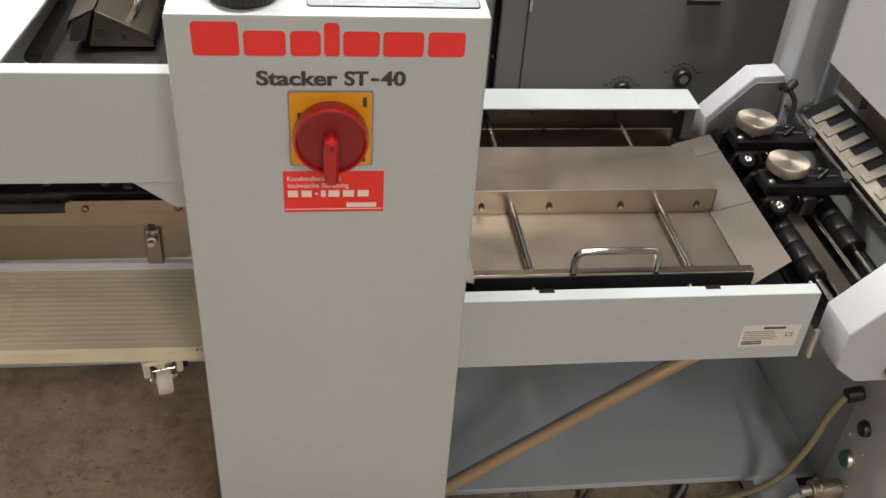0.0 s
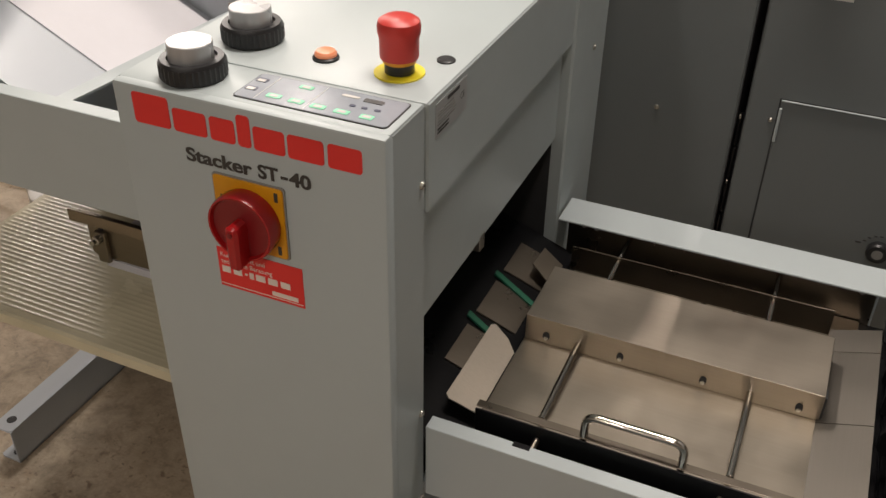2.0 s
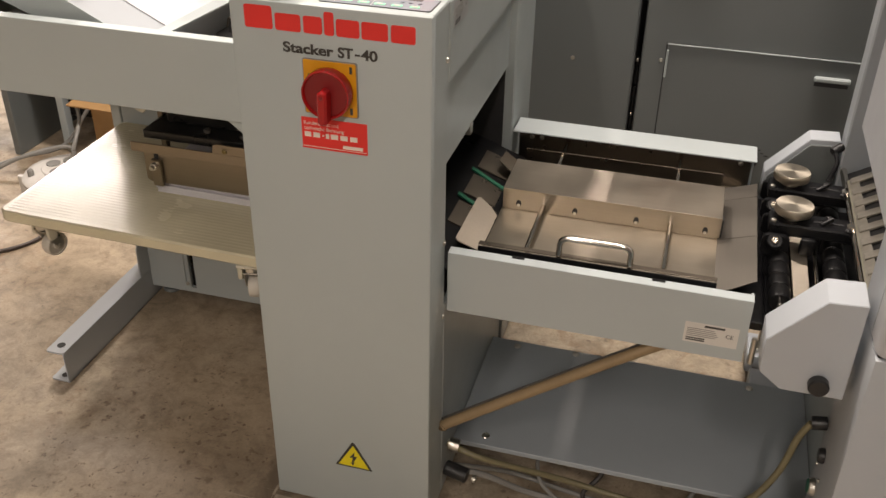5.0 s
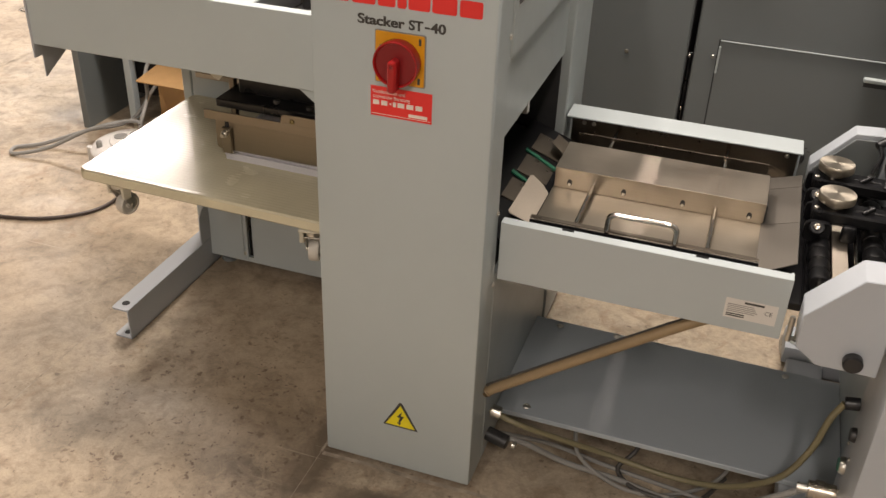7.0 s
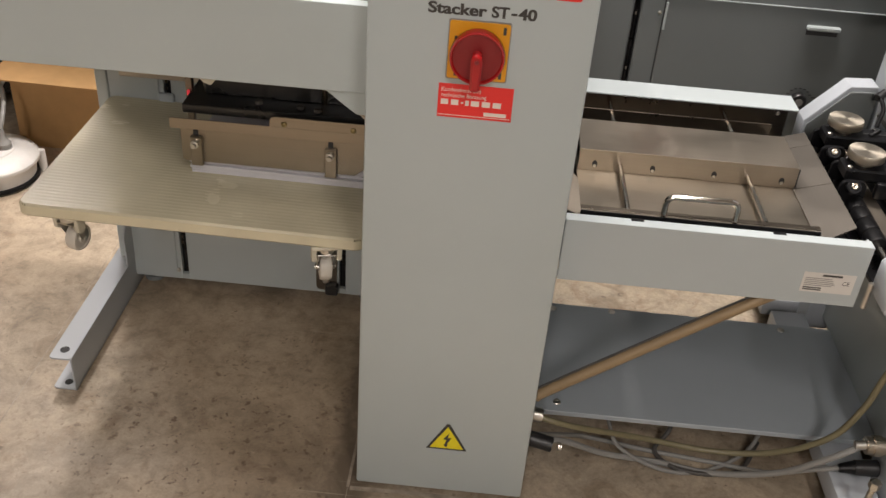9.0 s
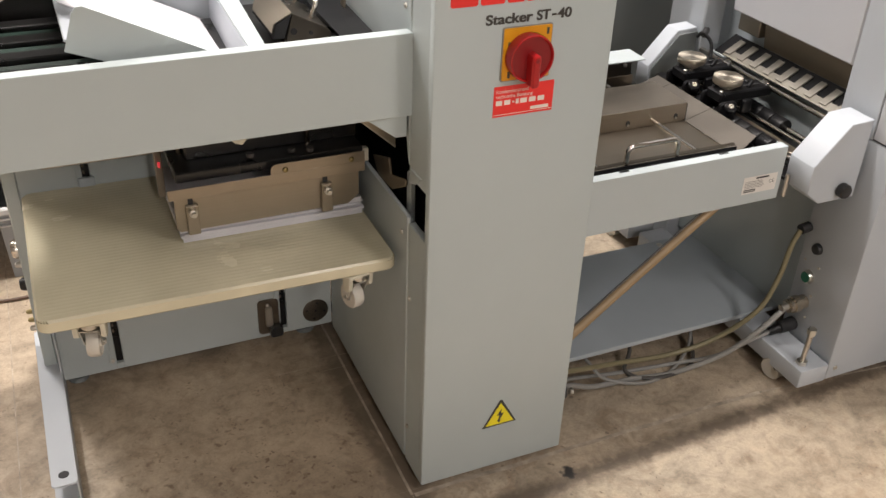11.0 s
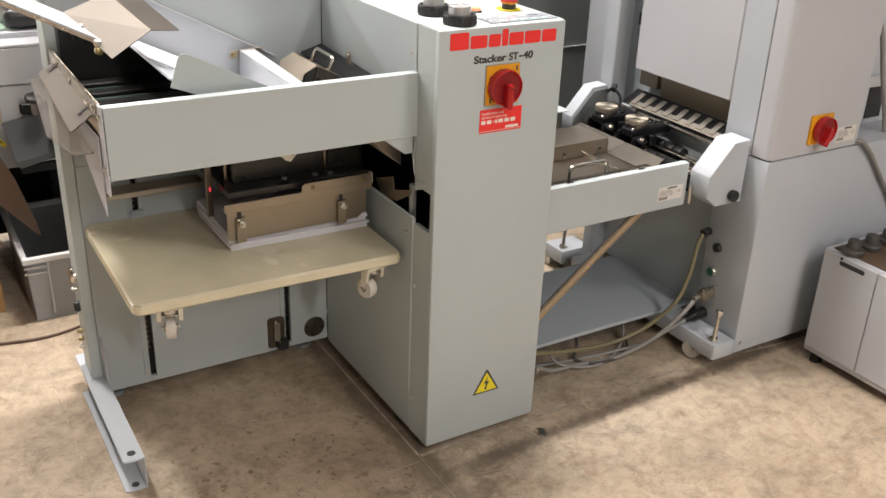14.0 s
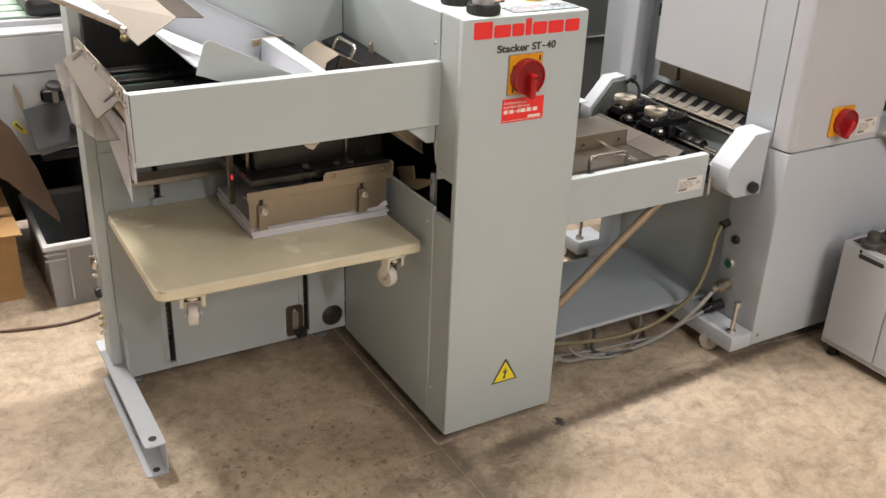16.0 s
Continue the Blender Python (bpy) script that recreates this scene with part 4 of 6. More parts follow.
part("bar_handle", bent_handle((-0.231, 0.306, 0.810), (-0.231, 0.395, 0.812), (0.012, 0, 0.028), 0.0042, 0.010), CHROME, hood)
part("hood_hole", lathe([(0.0035, 0), (0.0035, 0.0012)], (-0.238, 0.279, 0.798), (0, -1, 0), 14), VOID, hood)
part("hood_latch", lathe([(0.0055, 0), (0.0055, 0.0012), (0.003, 0.0014)], (-0.266, 0.279, 0.803), (0, -1, 0), 14), VOID, hood)
part("dark_plate", sheet([(-0.190, 0.100, 0.786), (-0.150, 0.100, 0.800), (-0.150, 0.525, 0.815), (-0.200, 0.525, 0.800)], 0.003), BLACK_METAL, stacker)
part("upright_tab", prism(round_rect(0.352, 0.372, 0.790, 0.834, 0.008, 4), "x", -0.158, -0.155, 0.0005), STEEL_DULL, stacker)
screw((-0.158, 0.362, 0.826), (-1, 0, 0), stacker, 0.005)

# dark works under the deck and the front jogger plate
part("works_block", box(-0.455, -0.160, 0.290, 0.490, 0.600, 0.690, 0.004), DECK_BLACK, stacker)
part("works_block", box(-0.480, -0.165, 0.245, 0.520, 0.585, 0.602, 0.002), DECK_BLACK, stacker)
part("works_block", box(-0.735, -0.200, 0.300, 0.500, 0.735, 0.765, 0.003), DECK_BLACK, stacker)
for wx, wy in ((-0.46, 0.32), (-0.31, 0.31), (-0.25, 0.29), (-0.24, 0.40)):
    part("guide_pin", rod((wx, wy, 0.60), (wx, wy, 0.765), 0.005, 12), STEEL_DARK, stacker)
part("rail_bar", box(-0.677, -0.46, 0.478, 0.528, 0.531, 0.545, 0.002), STEEL_DULL, stacker, "dull steel cross bar")
part("cover_wedge", prism([(-0.215, 0.726), (-0.150, 0.726), (-0.150, 0.690), (-0.168, 0.690)], "y", 0.082, 0.120, 0.001), PAINT, stacker)
part("cover_wedge", sheet([(-0.235, 0.130, 0.728), (-0.150, 0.130, 0.650), (-0.150, 0.300, 0.650), (-0.235, 0.300, 0.728)], 0.002), STEEL_DULL, stacker)
part("sensor_bracket", prism([(-0.418, 0.734), (-0.378, 0.734), (-0.382, 0.706), (-0.392, 0.694), (-0.403, 0.698), (-0.412, 0.707)], "y", 0.126, 0.132, 0.001), CREAM_METAL, stacker)
screw((-0.386, 0.126, 0.709), (0, -1, 0), stacker, 0.005)
part("motor_can", lathe([(0.030, 0), (0.032, 0.004), (0.032, 0.060), (0.028, 0.064)], (-0.445, 0.250, 0.700), (0, 0.3, 1), 28), BLACK_METAL, stacker)
for wx, wy, wz in ((-0.355, 0.262, 0.606), (-0.285, 0.262, 0.604), (-0.255, 0.255, 0.604), (-0.330, 0.300, 0.691), (-0.270, 0.285, 0.691)):
    part("works_bolt", lathe([(0.007, 0), (0.007, 0.006), (0.004, 0.007)], (wx, wy, wz), (0, 0, 1), 10), CABLE_DARK, stacker)
part("wedge_plate", sheet([(-0.232, 0.131, 0.726), (-0.150, 0.131, 0.726), (-0.150, 0.131, 0.652)], 0.002), STEEL_JOG, stacker)
part("sensor_pole", box(-0.500, -0.488, 0.330, 0.342, 0.520, 0.760, 0.001), STEEL_DARK, stacker)
part("sensor_light", box(-0.4960, -0.4920, 0.3235, 0.3295, 0.578, 0.588, 0.0012), LED_RED, stacker, "lit red sensor lamp")

jog = part("jogger_plate", prism([(-0.487, 0.499), (-0.480, 0.494), (-0.192, 0.494), (-0.172, 0.510), (-0.172, 0.568), (-0.487, 0.568)], "y", 0.248, 0.251, 0.0006), STEEL_JOG, stacker, "dull steel jogger plate")
bm = box(-0.497, -0.168, 0.228, 0.250, 0.568, 0.571, 0.0008)
box(-0.497, -0.168, 0.2265, 0.229, 0.565, 0.584, 0.0006, 1, bm)
part("jogger_lip", bm, STEEL_JOG, jog)
part("lip_tab", prism([(-0.331, 0.583), (-0.168, 0.583), (-0.168, 0.602), (-0.322, 0.602), (-0.328, 0.599), (-0.330, 0.594)], "y", 0.2268, 0.2292, 0.0005), STEEL_JOG, jog)
for jx in (-0.306, -0.192):
    screw((jx, 0.2268, 0.590), (0, -1, 0), jog, 0.005, BRASS)
for jx in (-0.461, -0.233):
    part("jogger_slot", box(jx - 0.004, jx + 0.004, 0.2465, 0.2485, 0.527, 0.564, 0), VOID, jog)
    st = part("sliding_stop", box(jx - 0.009, jx + 0.011, 0.2395, 0.2475, 0.490, 0.544, 0.0012), STEEL_JOG, jog, "sliding paper stop")
    part("thumb_screw", lathe([(0.007, 0), (0.007, 0.009), (0.004, 0.010), (0.004, 0.016)], (jx + 0.001, 0.2395, 0.534), (0, -1, 0), 14), ZINC, st)

# ---- board on the lift, casters, paper stack ----
board = thing("pallet_board", (-0.437, 0.32, 0.4435), "ribbed cream plastic stacking board with four casters on the lift", "stacking board")
part("board_body", prism(round_rect(-0.720, -0.154, 0.105, 0.527, 0.018, 6), "z", 0.444, 0.4675, 0.0035), CREAM, board)
ribs = bmesh.new()
for i in range(42):
    y = 0.122 + i * 0.0095
    vs = [ribs.verts.new((x, y + dy, 0.4674 + dz)) for x in (-0.708, -0.168) for dy, dz in ((-0.0034, 0), (-0.0016, 0.00042), (0.0016, 0.00042), (0.0034, 0))]
    for k in range(3):
        ribs.faces.new((vs[k], vs[k + 1], vs[k + 5], vs[k + 4]))
part("board_ribs", ribs, CREAM, board, "fine ribs along the board", "stuff")


def caster(x, y, top, turn, parent, r=0.0235):
    """Swivel caster: moulded lugs on the board, folded steel fork, spoked pale wheel."""
    m = pose(x, y, top, 0, 0, turn)

    def put(b):
        bmesh.ops.transform(b, matrix=m, verts=b.verts[:])
        return b
    b = box(-0.026, 0.026, -0.014, 0.014, -0.007, 0, 0.002)
    for k in (-1, 1):
        prism([(-0.010, -0.006), (0.012, -0.006), (0.010, -0.030), (0.005, -0.034), (-0.003, -0.034), (-0.008, -0.030)], "x", k * 0.0205 - 0.0042, k * 0.0205 + 0.0042, 0.0012, b)
    c = part("caster", put(b), CREAM_METAL, parent)
    b = lathe([(0.0125, -0.006), (0.0135, -0.010), (0.0135, -0.014), (0.010, -0.016)], (0, 0, 0), (0, 0, 1), 18)
    box(-0.0150, 0.0150, -0.012, 0.014, -0.0185, -0.0160, 0.0008, 1, b)
    for k in (-1, 1):
        prism([(-0.012, -0.0165), (0.014, -0.0165), (0.026, -0.050), (0.024, -0.060), (0.014, -0.062), (0.006, -0.050)], "x", k * 0.0142 - 0.0010, k * 0.0142 + 0.0010, 0.0004, b)
    part("caster_fork", put(b), ZINC, c, "folded zinc fork")
    wheel = part("caster_wheel", put(lathe([(r * 0.80, -0.0100), (r * 0.93, -0.0096), (r, -0.006), (r, 0.006), (r * 0.93, 0.0096), (r * 0.80, 0.0100), (r * 0.76, 0.0075), (0.009, 0.0070), (0.0085, 0.0110), (0.003, 0.0112)], (0, 0.017, -0.057), (1, 0, 0), 32)), WHEEL, c, "pale plastic wheel")
    part("wheel_hub", put(lathe([(r * 0.74, -0.0090), (0.009, -0.0085), (0.008, -0.0115), (0.003, -0.0118)][::-1], (0, 0.017, -0.057), (1, 0, 0), 24)), CABLE_GREY, wheel)
    part("caster_axle", put(rod((-0.0175, 0.017, -0.057), (0.0175, 0.017, -0.057), 0.0042, 10)), ZINC, c)


caster(-0.648, 0.130, 0.444, -14, board)
caster(-0.218, 0.122, 0.444, 16, board)
caster(-0.648, 0.480, 0.444, -8, board)
caster(-0.222, 0.480, 0.444, 24, board)

stack = thing("paper_stack", (-0.31, 0.39, 0.4690), "uneven stack of white printed sheets on the board", "paper stack")
rnd = random.Random(11)
for i in range(9):
    z = 0.4690 + i * 0.0042
    dx, dy = rnd.uniform(-0.005, 0.005), rnd.uniform(-0.005, 0.005)
    p = box(-0.478 + dx, -0.162 + dx * 0.8, 0.262 + dy, 0.478 + dy, z, z + 0.0038, 0)
    bmesh.ops.rotate(p, cent=(-0.32, 0.37, z), matrix=Matrix.Rotation(radians(rnd.uniform(-0.7, 0.7)), 3, "Z"), verts=p.verts[:])
    part("paper_ream", p, PAPER, stack)

# the loaded lift sags a little towards the column
for loaded in (board, stack):
    loaded.rotation_euler = (0, radians(0.9), 0)
    loaded.location.z -= 0.0045 if loaded is board else 0.0062

# ---- right side: sheet conveyor between two beams ----
bm = prism([(0.066, 0.448), (0.090, 0.448), (0.090, 0.451), (0.069, 0.451), (0.069, 0.555), (0.086, 0.555), (0.086, 0.558), (0.066, 0.558)], "x", 0.1535, 0.6145, 0.0008)
rbeam = part("conveyor_beam", bm, PAINT_COOL, stacker, "blue-grey front conveyor beam")
part("beam_end", box(0.6110, 0.6140, 0.0695, 0.096, 0.4515, 0.5545, 0.0004), PAINT_COOL, rbeam)
type_plate(0.524, 0.066, 0.506, 0.079, 0.036, "y", rbeam)
bm = prism([(0.616, 0.455), (0.616, 0.5565), (0.548, 0.5565), (0.548, 0.5530), (0.613, 0.5530), (0.613, 0.455)], "x", 0.1535, 0.618, 0.0008)
part("conveyor_beam", bm, PAINT_COOL, stacker, "blue-grey rear conveyor beam")
# shade inside the rear beam is put into the darker steel
part("beam_lining", box(0.160, 0.612, 0.588, 0.592, 0.470, 0.551, 0.0008), STEEL_DARK, stacker)
part("conveyor_deck", box(0.150, 0.640, 0.136, 0.588, 0.462, 0.476, 0.001), BLACK_METAL, stacker)
part("conveyor_deck", box(0.6395, 0.660, 0.137, 0.5550, 0.4628, 0.4692, 0.0005), BLACK_METAL, stacker)
part("conveyor_deck", box(0.150, 0.600, 0.098, 0.1355, 0.462, 0.476, 0.001), BLACK_METAL, stacker)
for sx in (0.185, 0.205, 0.592):
    screw((sx, 0.588, 0.530), (0, -1, 0), stacker, 0.005)

tray = part("sheet_tray", box(0.186, 0.562, 0.150, 0.432, 0.5115, 0.5135, 0.0006), STEEL_TRAY, stacker, "brushed steel sheet tray")
part("tray_lip", box(0.183, 0.563, 0.1475, 0.1590, 0.5308, 0.5324, 0.0005), STEEL_DARK, tray, "narrow steel lip of the tray")
part("lip_front", box(0.183, 0.563, 0.1445, 0.1466, 0.494, 0.5300, 0.0005), BLACK_METAL, tray, "black guide strip")
for gx in (0.262, 0.476):
    part("strip_tab", box(gx - 0.010, gx + 0.010, 0.079, 0.0868, 0.550, 0.5586, 0.0004), BLACK_METAL, tray)
    part("tab_pin", rod((gx, 0.089, 0.512), (gx, 0.146, 0.510), 0.004, 12), STEEL_DULL, tray)
# raised box across the tray
bm = prism([(0.312, 0.5135), (0.3140, 0.5135), (0.3140, 0.5515), (0.430, 0.5515), (0.430, 0.5135), (0.432, 0.5135), (0.432, 0.5535), (0.312, 0.5535)], "x", 0.187, 0.563, 0.0005)
part("tray_bridge", bm, STEEL_BRIDGE, tray, "raised steel bridge")
part("bridge_end", box(0.5625, 0.5655, 0.313, 0.330, 0.5135, 0.550, 0.0004), VOID, tray)
for hx in (0.216, 0.316, 0.422, 0.538):
    part("bridge_hole", prism([(hx + 0.0045 * math.cos(a), 0.5265 + 0.0065 * math.sin(a)) for a in [2 * math.pi * k / 18 for k in range(18)]], "y", 0.3105, 0.3125, 0), VOID, tray)
    part("hole_pin", rod((hx, 0.3085, 0.5235), (hx, 0.316, 0.5235), 0.0028, 10), ZINC, tray)
for rx in (0.260, 0.480):
    part("tray_rod", rod((rx, 0.162, 0.5265), (rx, 0.313, 0.5265), 0.0045, 16), CHROME, tray)
    part("tray_rod", rod((rx, 0.432, 0.5325), (rx, 0.590, 0.5325), 0.0045, 16), CHROME, tray)
part("bar_handle", bent_handle((0.315, 0.1530, 0.526), (0.428, 0.1530, 0.526), (0, 0.0, 0.038), 0.0050, 0.013), CHROME, tray)
# shade behind the bridge is put into the darker steel
part("rear_strip", box(0.190, 0.560, 0.508, 0.5095, 0.500, 0.541, 0.0004), STEEL_DARK, tray)
part("rear_floor", box(0.190, 0.600, 0.435, 0.586, 0.4765, 0.480, 0.0006), STEEL_DARK, tray)
# lit copy of the steel for the wing beside the column
part("side_wing", sheet([(0.1860, 0.148, 0.5170), (0.1860, 0.272, 0.5170), (0.1720, 0.287, 0.5245), (0.1500, 0.297, 0.5350), (0.1455, 0.291, 0.5370), (0.1445, 0.146, 0.5375), (0.1490, 0.141, 0.5355)], 0.0015), STEEL_LIT_WING, tray)
part("side_wing", sheet([(0.1840, 0.428, 0.5190), (0.1840, 0.484, 0.5190), (0.1520, 0.493, 0.5360), (0.1500, 0.446, 0.5370)], 0.0015), STEEL_SATIN, tray)
# far wings: their shade is put into the darker flap steel
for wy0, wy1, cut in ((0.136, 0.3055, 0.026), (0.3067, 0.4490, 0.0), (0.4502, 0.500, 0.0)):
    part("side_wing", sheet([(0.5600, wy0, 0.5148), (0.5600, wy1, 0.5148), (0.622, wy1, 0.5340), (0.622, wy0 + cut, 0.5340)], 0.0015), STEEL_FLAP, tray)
# belts and plates in the mouth of the column
part("mouth_plate", sheet([(0.035, 0.090, 0.552), (0.184, 0.090, 0.497), (0.184, 0.550, 0.497), (0.035, 0.550, 0.552)], 0.002), BLACK_METAL, stacker)
for my in (0.215, 0.322, 0.428):
    part("mouth_strip", sheet([(0.112, my, 0.527), (0.170, my, 0.506), (0.170, my + 0.076, 0.506), (0.112, my + 0.076, 0.527)], 0.002), STEEL_DARK, stacker)
for my in (0.296, 0.399):
    part("mouth_belt", sheet([(0.106, my + 0.008, 0.531), (0.172, my - 0.014, 0.508), (0.172, my - 0.004, 0.508), (0.106, my + 0.018, 0.531)], 0.003), GREEN, stacker)
part("mouth_tab", box(0.126, 0.136, 0.262, 0.278, 0.668, 0.690, 0.001), ZINC, stacker)

# shelf sheet, brace bar
shelf = part("base_shelf", box(0.1470, 0.794, 0.155, 0.490, 0.0865, 0.0905, 0.001), PAINT_SHEET, stacker, "blue-grey steel base shelf")
part("shelf_lip", box(0.1470, 0.794, 0.155, 0.158, 0.080, 0.0885, 0.0008), PAINT_SHEET, shelf)
for qx, qy in ((0.686, 0.470), (0.205, 0.180), (0.205, 0.470), (0.330, 0.478)):
    screw((qx, qy, 0.0905), (0, 0, 1), shelf, 0.008)

# ---- hoses and cables under the conveyor ----
LX = 0.765
brace = solid("tan_hose", hose([(0.150, 0.068, 0.197), (0.165, 0.072, 0.209), (0.32, 0.084, 0.3165), (0.482, 0.096, 0.4255), (0.56, 0.102, 0.467), (0.60, 0.11, 0.470)], 0.0098, 14), HOSE_TAN, "straight tan hose slanting under the conveyor beam", "hose")
lead = solid("thin_lead", hose([(0.150, 0.070, 0.211), (0.165, 0.074, 0.223), (0.32, 0.086, 0.3295), (0.482, 0.098, 0.4375), (0.55, 0.102, 0.470)], 0.0022, 8), CABLE_DARK, "thin black lead running along the tan hose", "cable")
olive = thing("olive_hose", (0.45, 0.10, 0.0), "translucent olive air hose sagging to the floor", "hose")
part("hose_run", hose([(0.150, 0.105, 0.125), (0.22, 0.10, 0.110), (0.36, 0.150, 0.050), (0.50, 0.150, 0.034), (0.60, 0.128, 0.066), (0.675, 0.100, 0.140), (0.712, 0.100, 0.215), (0.728, 0.103, 0.290), (0.742, 0.103, 0.328)], 0.0058, 12), HOSE_OLIVE, olive)
part("hose_nut", rod((0.742, 0.103, 0.329), (LX, 0.103, 0.333), 0.0112, 14), BLACK, olive, "black hose nut")
part("hose_nut", rod((0.153, 0.105, 0.125), (0.172, 0.105, 0.122), 0.013, 14), ZINC, olive)
for cname, cr, pts, label in (
        ("grey_cable", 0.0058, [(0.153, 0.085, 0.085), (0.22, 0.100, 0.070), (0.30, 0.13, 0.020), (0.40, 0.135, 0.007), (0.50, 0.12, 0.007), (0.60, 0.088, 0.055), (0.665, 0.066, 0.120), (0.712, 0.064, 0.160), (0.725, 0.064, 0.166)], "thick grey control cable lying on the floor"),
        ("grey_cable", 0.0045, [(0.153, 0.12, 0.06), (0.26, 0.17, 0.02), (0.38, 0.165, 0.006), (0.50, 0.15, 0.006), (0.60, 0.115, 0.028), (0.66, 0.085, 0.075), (0.700, 0.077, 0.094)], "thin grey plug cable lying on the floor"),
        ("grey_cable", 0.0040, [(0.30, 0.30, 0.080), (0.31, 0.17, 0.050), (0.34, 0.14, 0.020), (0.42, 0.115, 0.006), (0.50, 0.13, 0.005), (0.58, 0.18, 0.02), (0.62, 0.24, 0.06)], "thin grey cable hanging from under the shelf"),
        ("dark_cable", 0.0045, [(0.42, 0.30, 0.080), (0.43, 0.20, 0.045), (0.40, 0.16, 0.010), (0.45, 0.12, 0.006), (0.55, 0.13, 0.006), (0.60, 0.20, 0.02)], "dark looped cable under the shelf")):
    solid(cname, hose(pts, cr, 9), CABLE_DARK if "dark" in cname else CABLE_GREY, label, "cable", "cables under the conveyor")
cp = thing("cable_plug", (0.17, 0.085, 0.08), "dark cable plug in the side of the column", "plug")
part("plug_body", rod((0.153, 0.085, 0.085), (0.195, 0.078, 0.080), 0.014, 16), BLACK, cp)
part("plug_ring", rod((0.205, 0.077, 0.079), (0.212, 0.076, 0.078), 0.0075, 12), ZINC, cp)
cp2 = thing("cable_gland", (0.17, 0.30, 0.36), "dark cable gland with a bent black lead", "plug")
part("gland_body", rod((0.153, 0.30, 0.372), (0.192, 0.30, 0.360), 0.010, 14), BLACK, cp2)
part("gland_lead", hose([(0.19, 0.30, 0.361), (0.22, 0.30, 0.357), (0.25, 0.29, 0.372), (0.27, 0.28, 0.41), (0.275, 0.28, 0.462)], 0.004, 8), CABLE_DARK, cp2)

# ---- machine on the right ----
trim_m = thing("finishing_machine", (0.95, 0.3, 0.0), "tall light grey finishing machine with an infeed table", "machine")
part("lower_front", box(LX, 1.400, -0.044, 0.108, 0.034, 0.5685, 0.004, 2), PAINT_LILAC, trim_m)
part("side_recess", box(LX + 0.030, LX + 0.040, 0.109, 0.545, 0.085, 0.560, 0.001), PAINT_COOL, trim_m)
part("recess_roof", box(LX - 0.004, LX + 0.034, 0.119, 0.545, 0.448, 0.462, 0.001), PAINT_COOL, trim_m)
part("rear_post", box(LX - 0.005, LX + 0.05, 0.545, 0.600, 0.050, 1.30, 0.003), PAINT_LILAC, trim_m)
part("core", box(LX + 0.078, 1.40, 0.080, 0.780, 0.10, 1.30, 0.004), PAINT_LILAC, trim_m)
part("front_post", box(LX, LX + 0.06, 0.0155, 0.1060, 0.5690, 1.30, 0.0015), PAINT_LILAC, trim_m)
door_pts = [(LX, 0.0125), (LX, -0.026)] + [(LX + 0.018 - 0.018 * math.cos(radians(a)), -0.026 - 0.018 * math.sin(radians(a))) for a in (15, 30, 45, 60, 75, 90)] + [(1.085, -0.044), (1.085, 0.0125)]
part("upper_door", prism(door_pts, "z", 0.5725, 1.30, 0.0008), PAINT_FAR, trim_m, "pale upper door")
part("door_gap", box(LX + 0.004, 1.08, -0.036, 0.0165, 0.5686, 0.5726, 0), VOID, trim_m)
part("door_gap", box(LX + 0.004, 1.08, 0.0124, 0.0156, 0.5726, 1.29, 0), VOID, trim_m)
part("side_cover", box(LX - 0.001, LX + 0.019, 0.1072, 0.462, 0.683, 1.30, 0.003), PAINT_FAR, trim_m, "pale cover above the infeed mouth")
part("side_opening", box(1.272, 1.336, 0.0765, 0.0805, 0.582, 0.674, 0.0005), VOID, trim_m, "dark opening in the side of the machine")
part("opening_rail", box(1.200, 1.395, 0.060, 0.0765, 0.676, 0.706, 0.002), PAINT_FAR, trim_m)
part("cover_hinge", box(LX + 0.005, LX + 0.022, 0.463, 0.477, 0.80, 0.835, 0.002), BLACK, trim_m)
part("mouth_back", box(LX + 0.071, LX + 0.077, 0.058, 0.545, 0.57, 1.28, 0.001), PAINT_SHEET, trim_m)
part("mouth_hood", sheet([(LX + 0.040, 0.062, 0.686), (LX + 0.052, 0.062, 0.612), (LX + 0.052, 0.400, 0.612), (LX + 0.040, 0.400, 0.686)], 0.002), STEEL_SATIN, trim_m)
part("mouth_block", box(LX + 0.034, LX + 0.069, 0.405, 0.475, 0.632, 0.710, 0.002), STEEL_SATIN, trim_m)
part("mouth_base", sheet([(LX + 0.004, 0.077, 0.576), (LX + 0.056, 0.077, 0.608), (LX + 0.056, 0.500, 0.608), (LX + 0.004, 0.500, 0.576)], 0.003), BLACK_METAL, trim_m)
for i in range(9):
    fy = 0.106 + i * 0.043
    part("feed_finger", prism([(LX + 0.006, 0.5795), (LX + 0.046, 0.6045), (LX + 0.044, 0.6075), (LX + 0.010, 0.588), (LX + 0.004, 0.584)], "y", fy, fy + 0.019, 0.0008), FINGER, trim_m)
part("feed_strip", sheet([(LX + 0.0005, 0.080, 0.5775), (LX + 0.017, 0.080, 0.5885), (LX + 0.017, 0.470, 0.5885), (LX + 0.0005, 0.470, 0.5775)], 0.002), FINGER, trim_m, "steel strip joining the feed fingers")
part("mouth_sill", box(LX + 0.0570, LX + 0.066, 0.098, 0.375, 0.600, 0.611, 0.001), PAINT_FAR, trim_m, "pale sill of the infeed mouth")
part("feed_edge", box(LX + 0.0015, LX + 0.0040, 0.080, 0.470, 0.576, 0.580, 0.0005), OLIVE_PALE, trim_m)


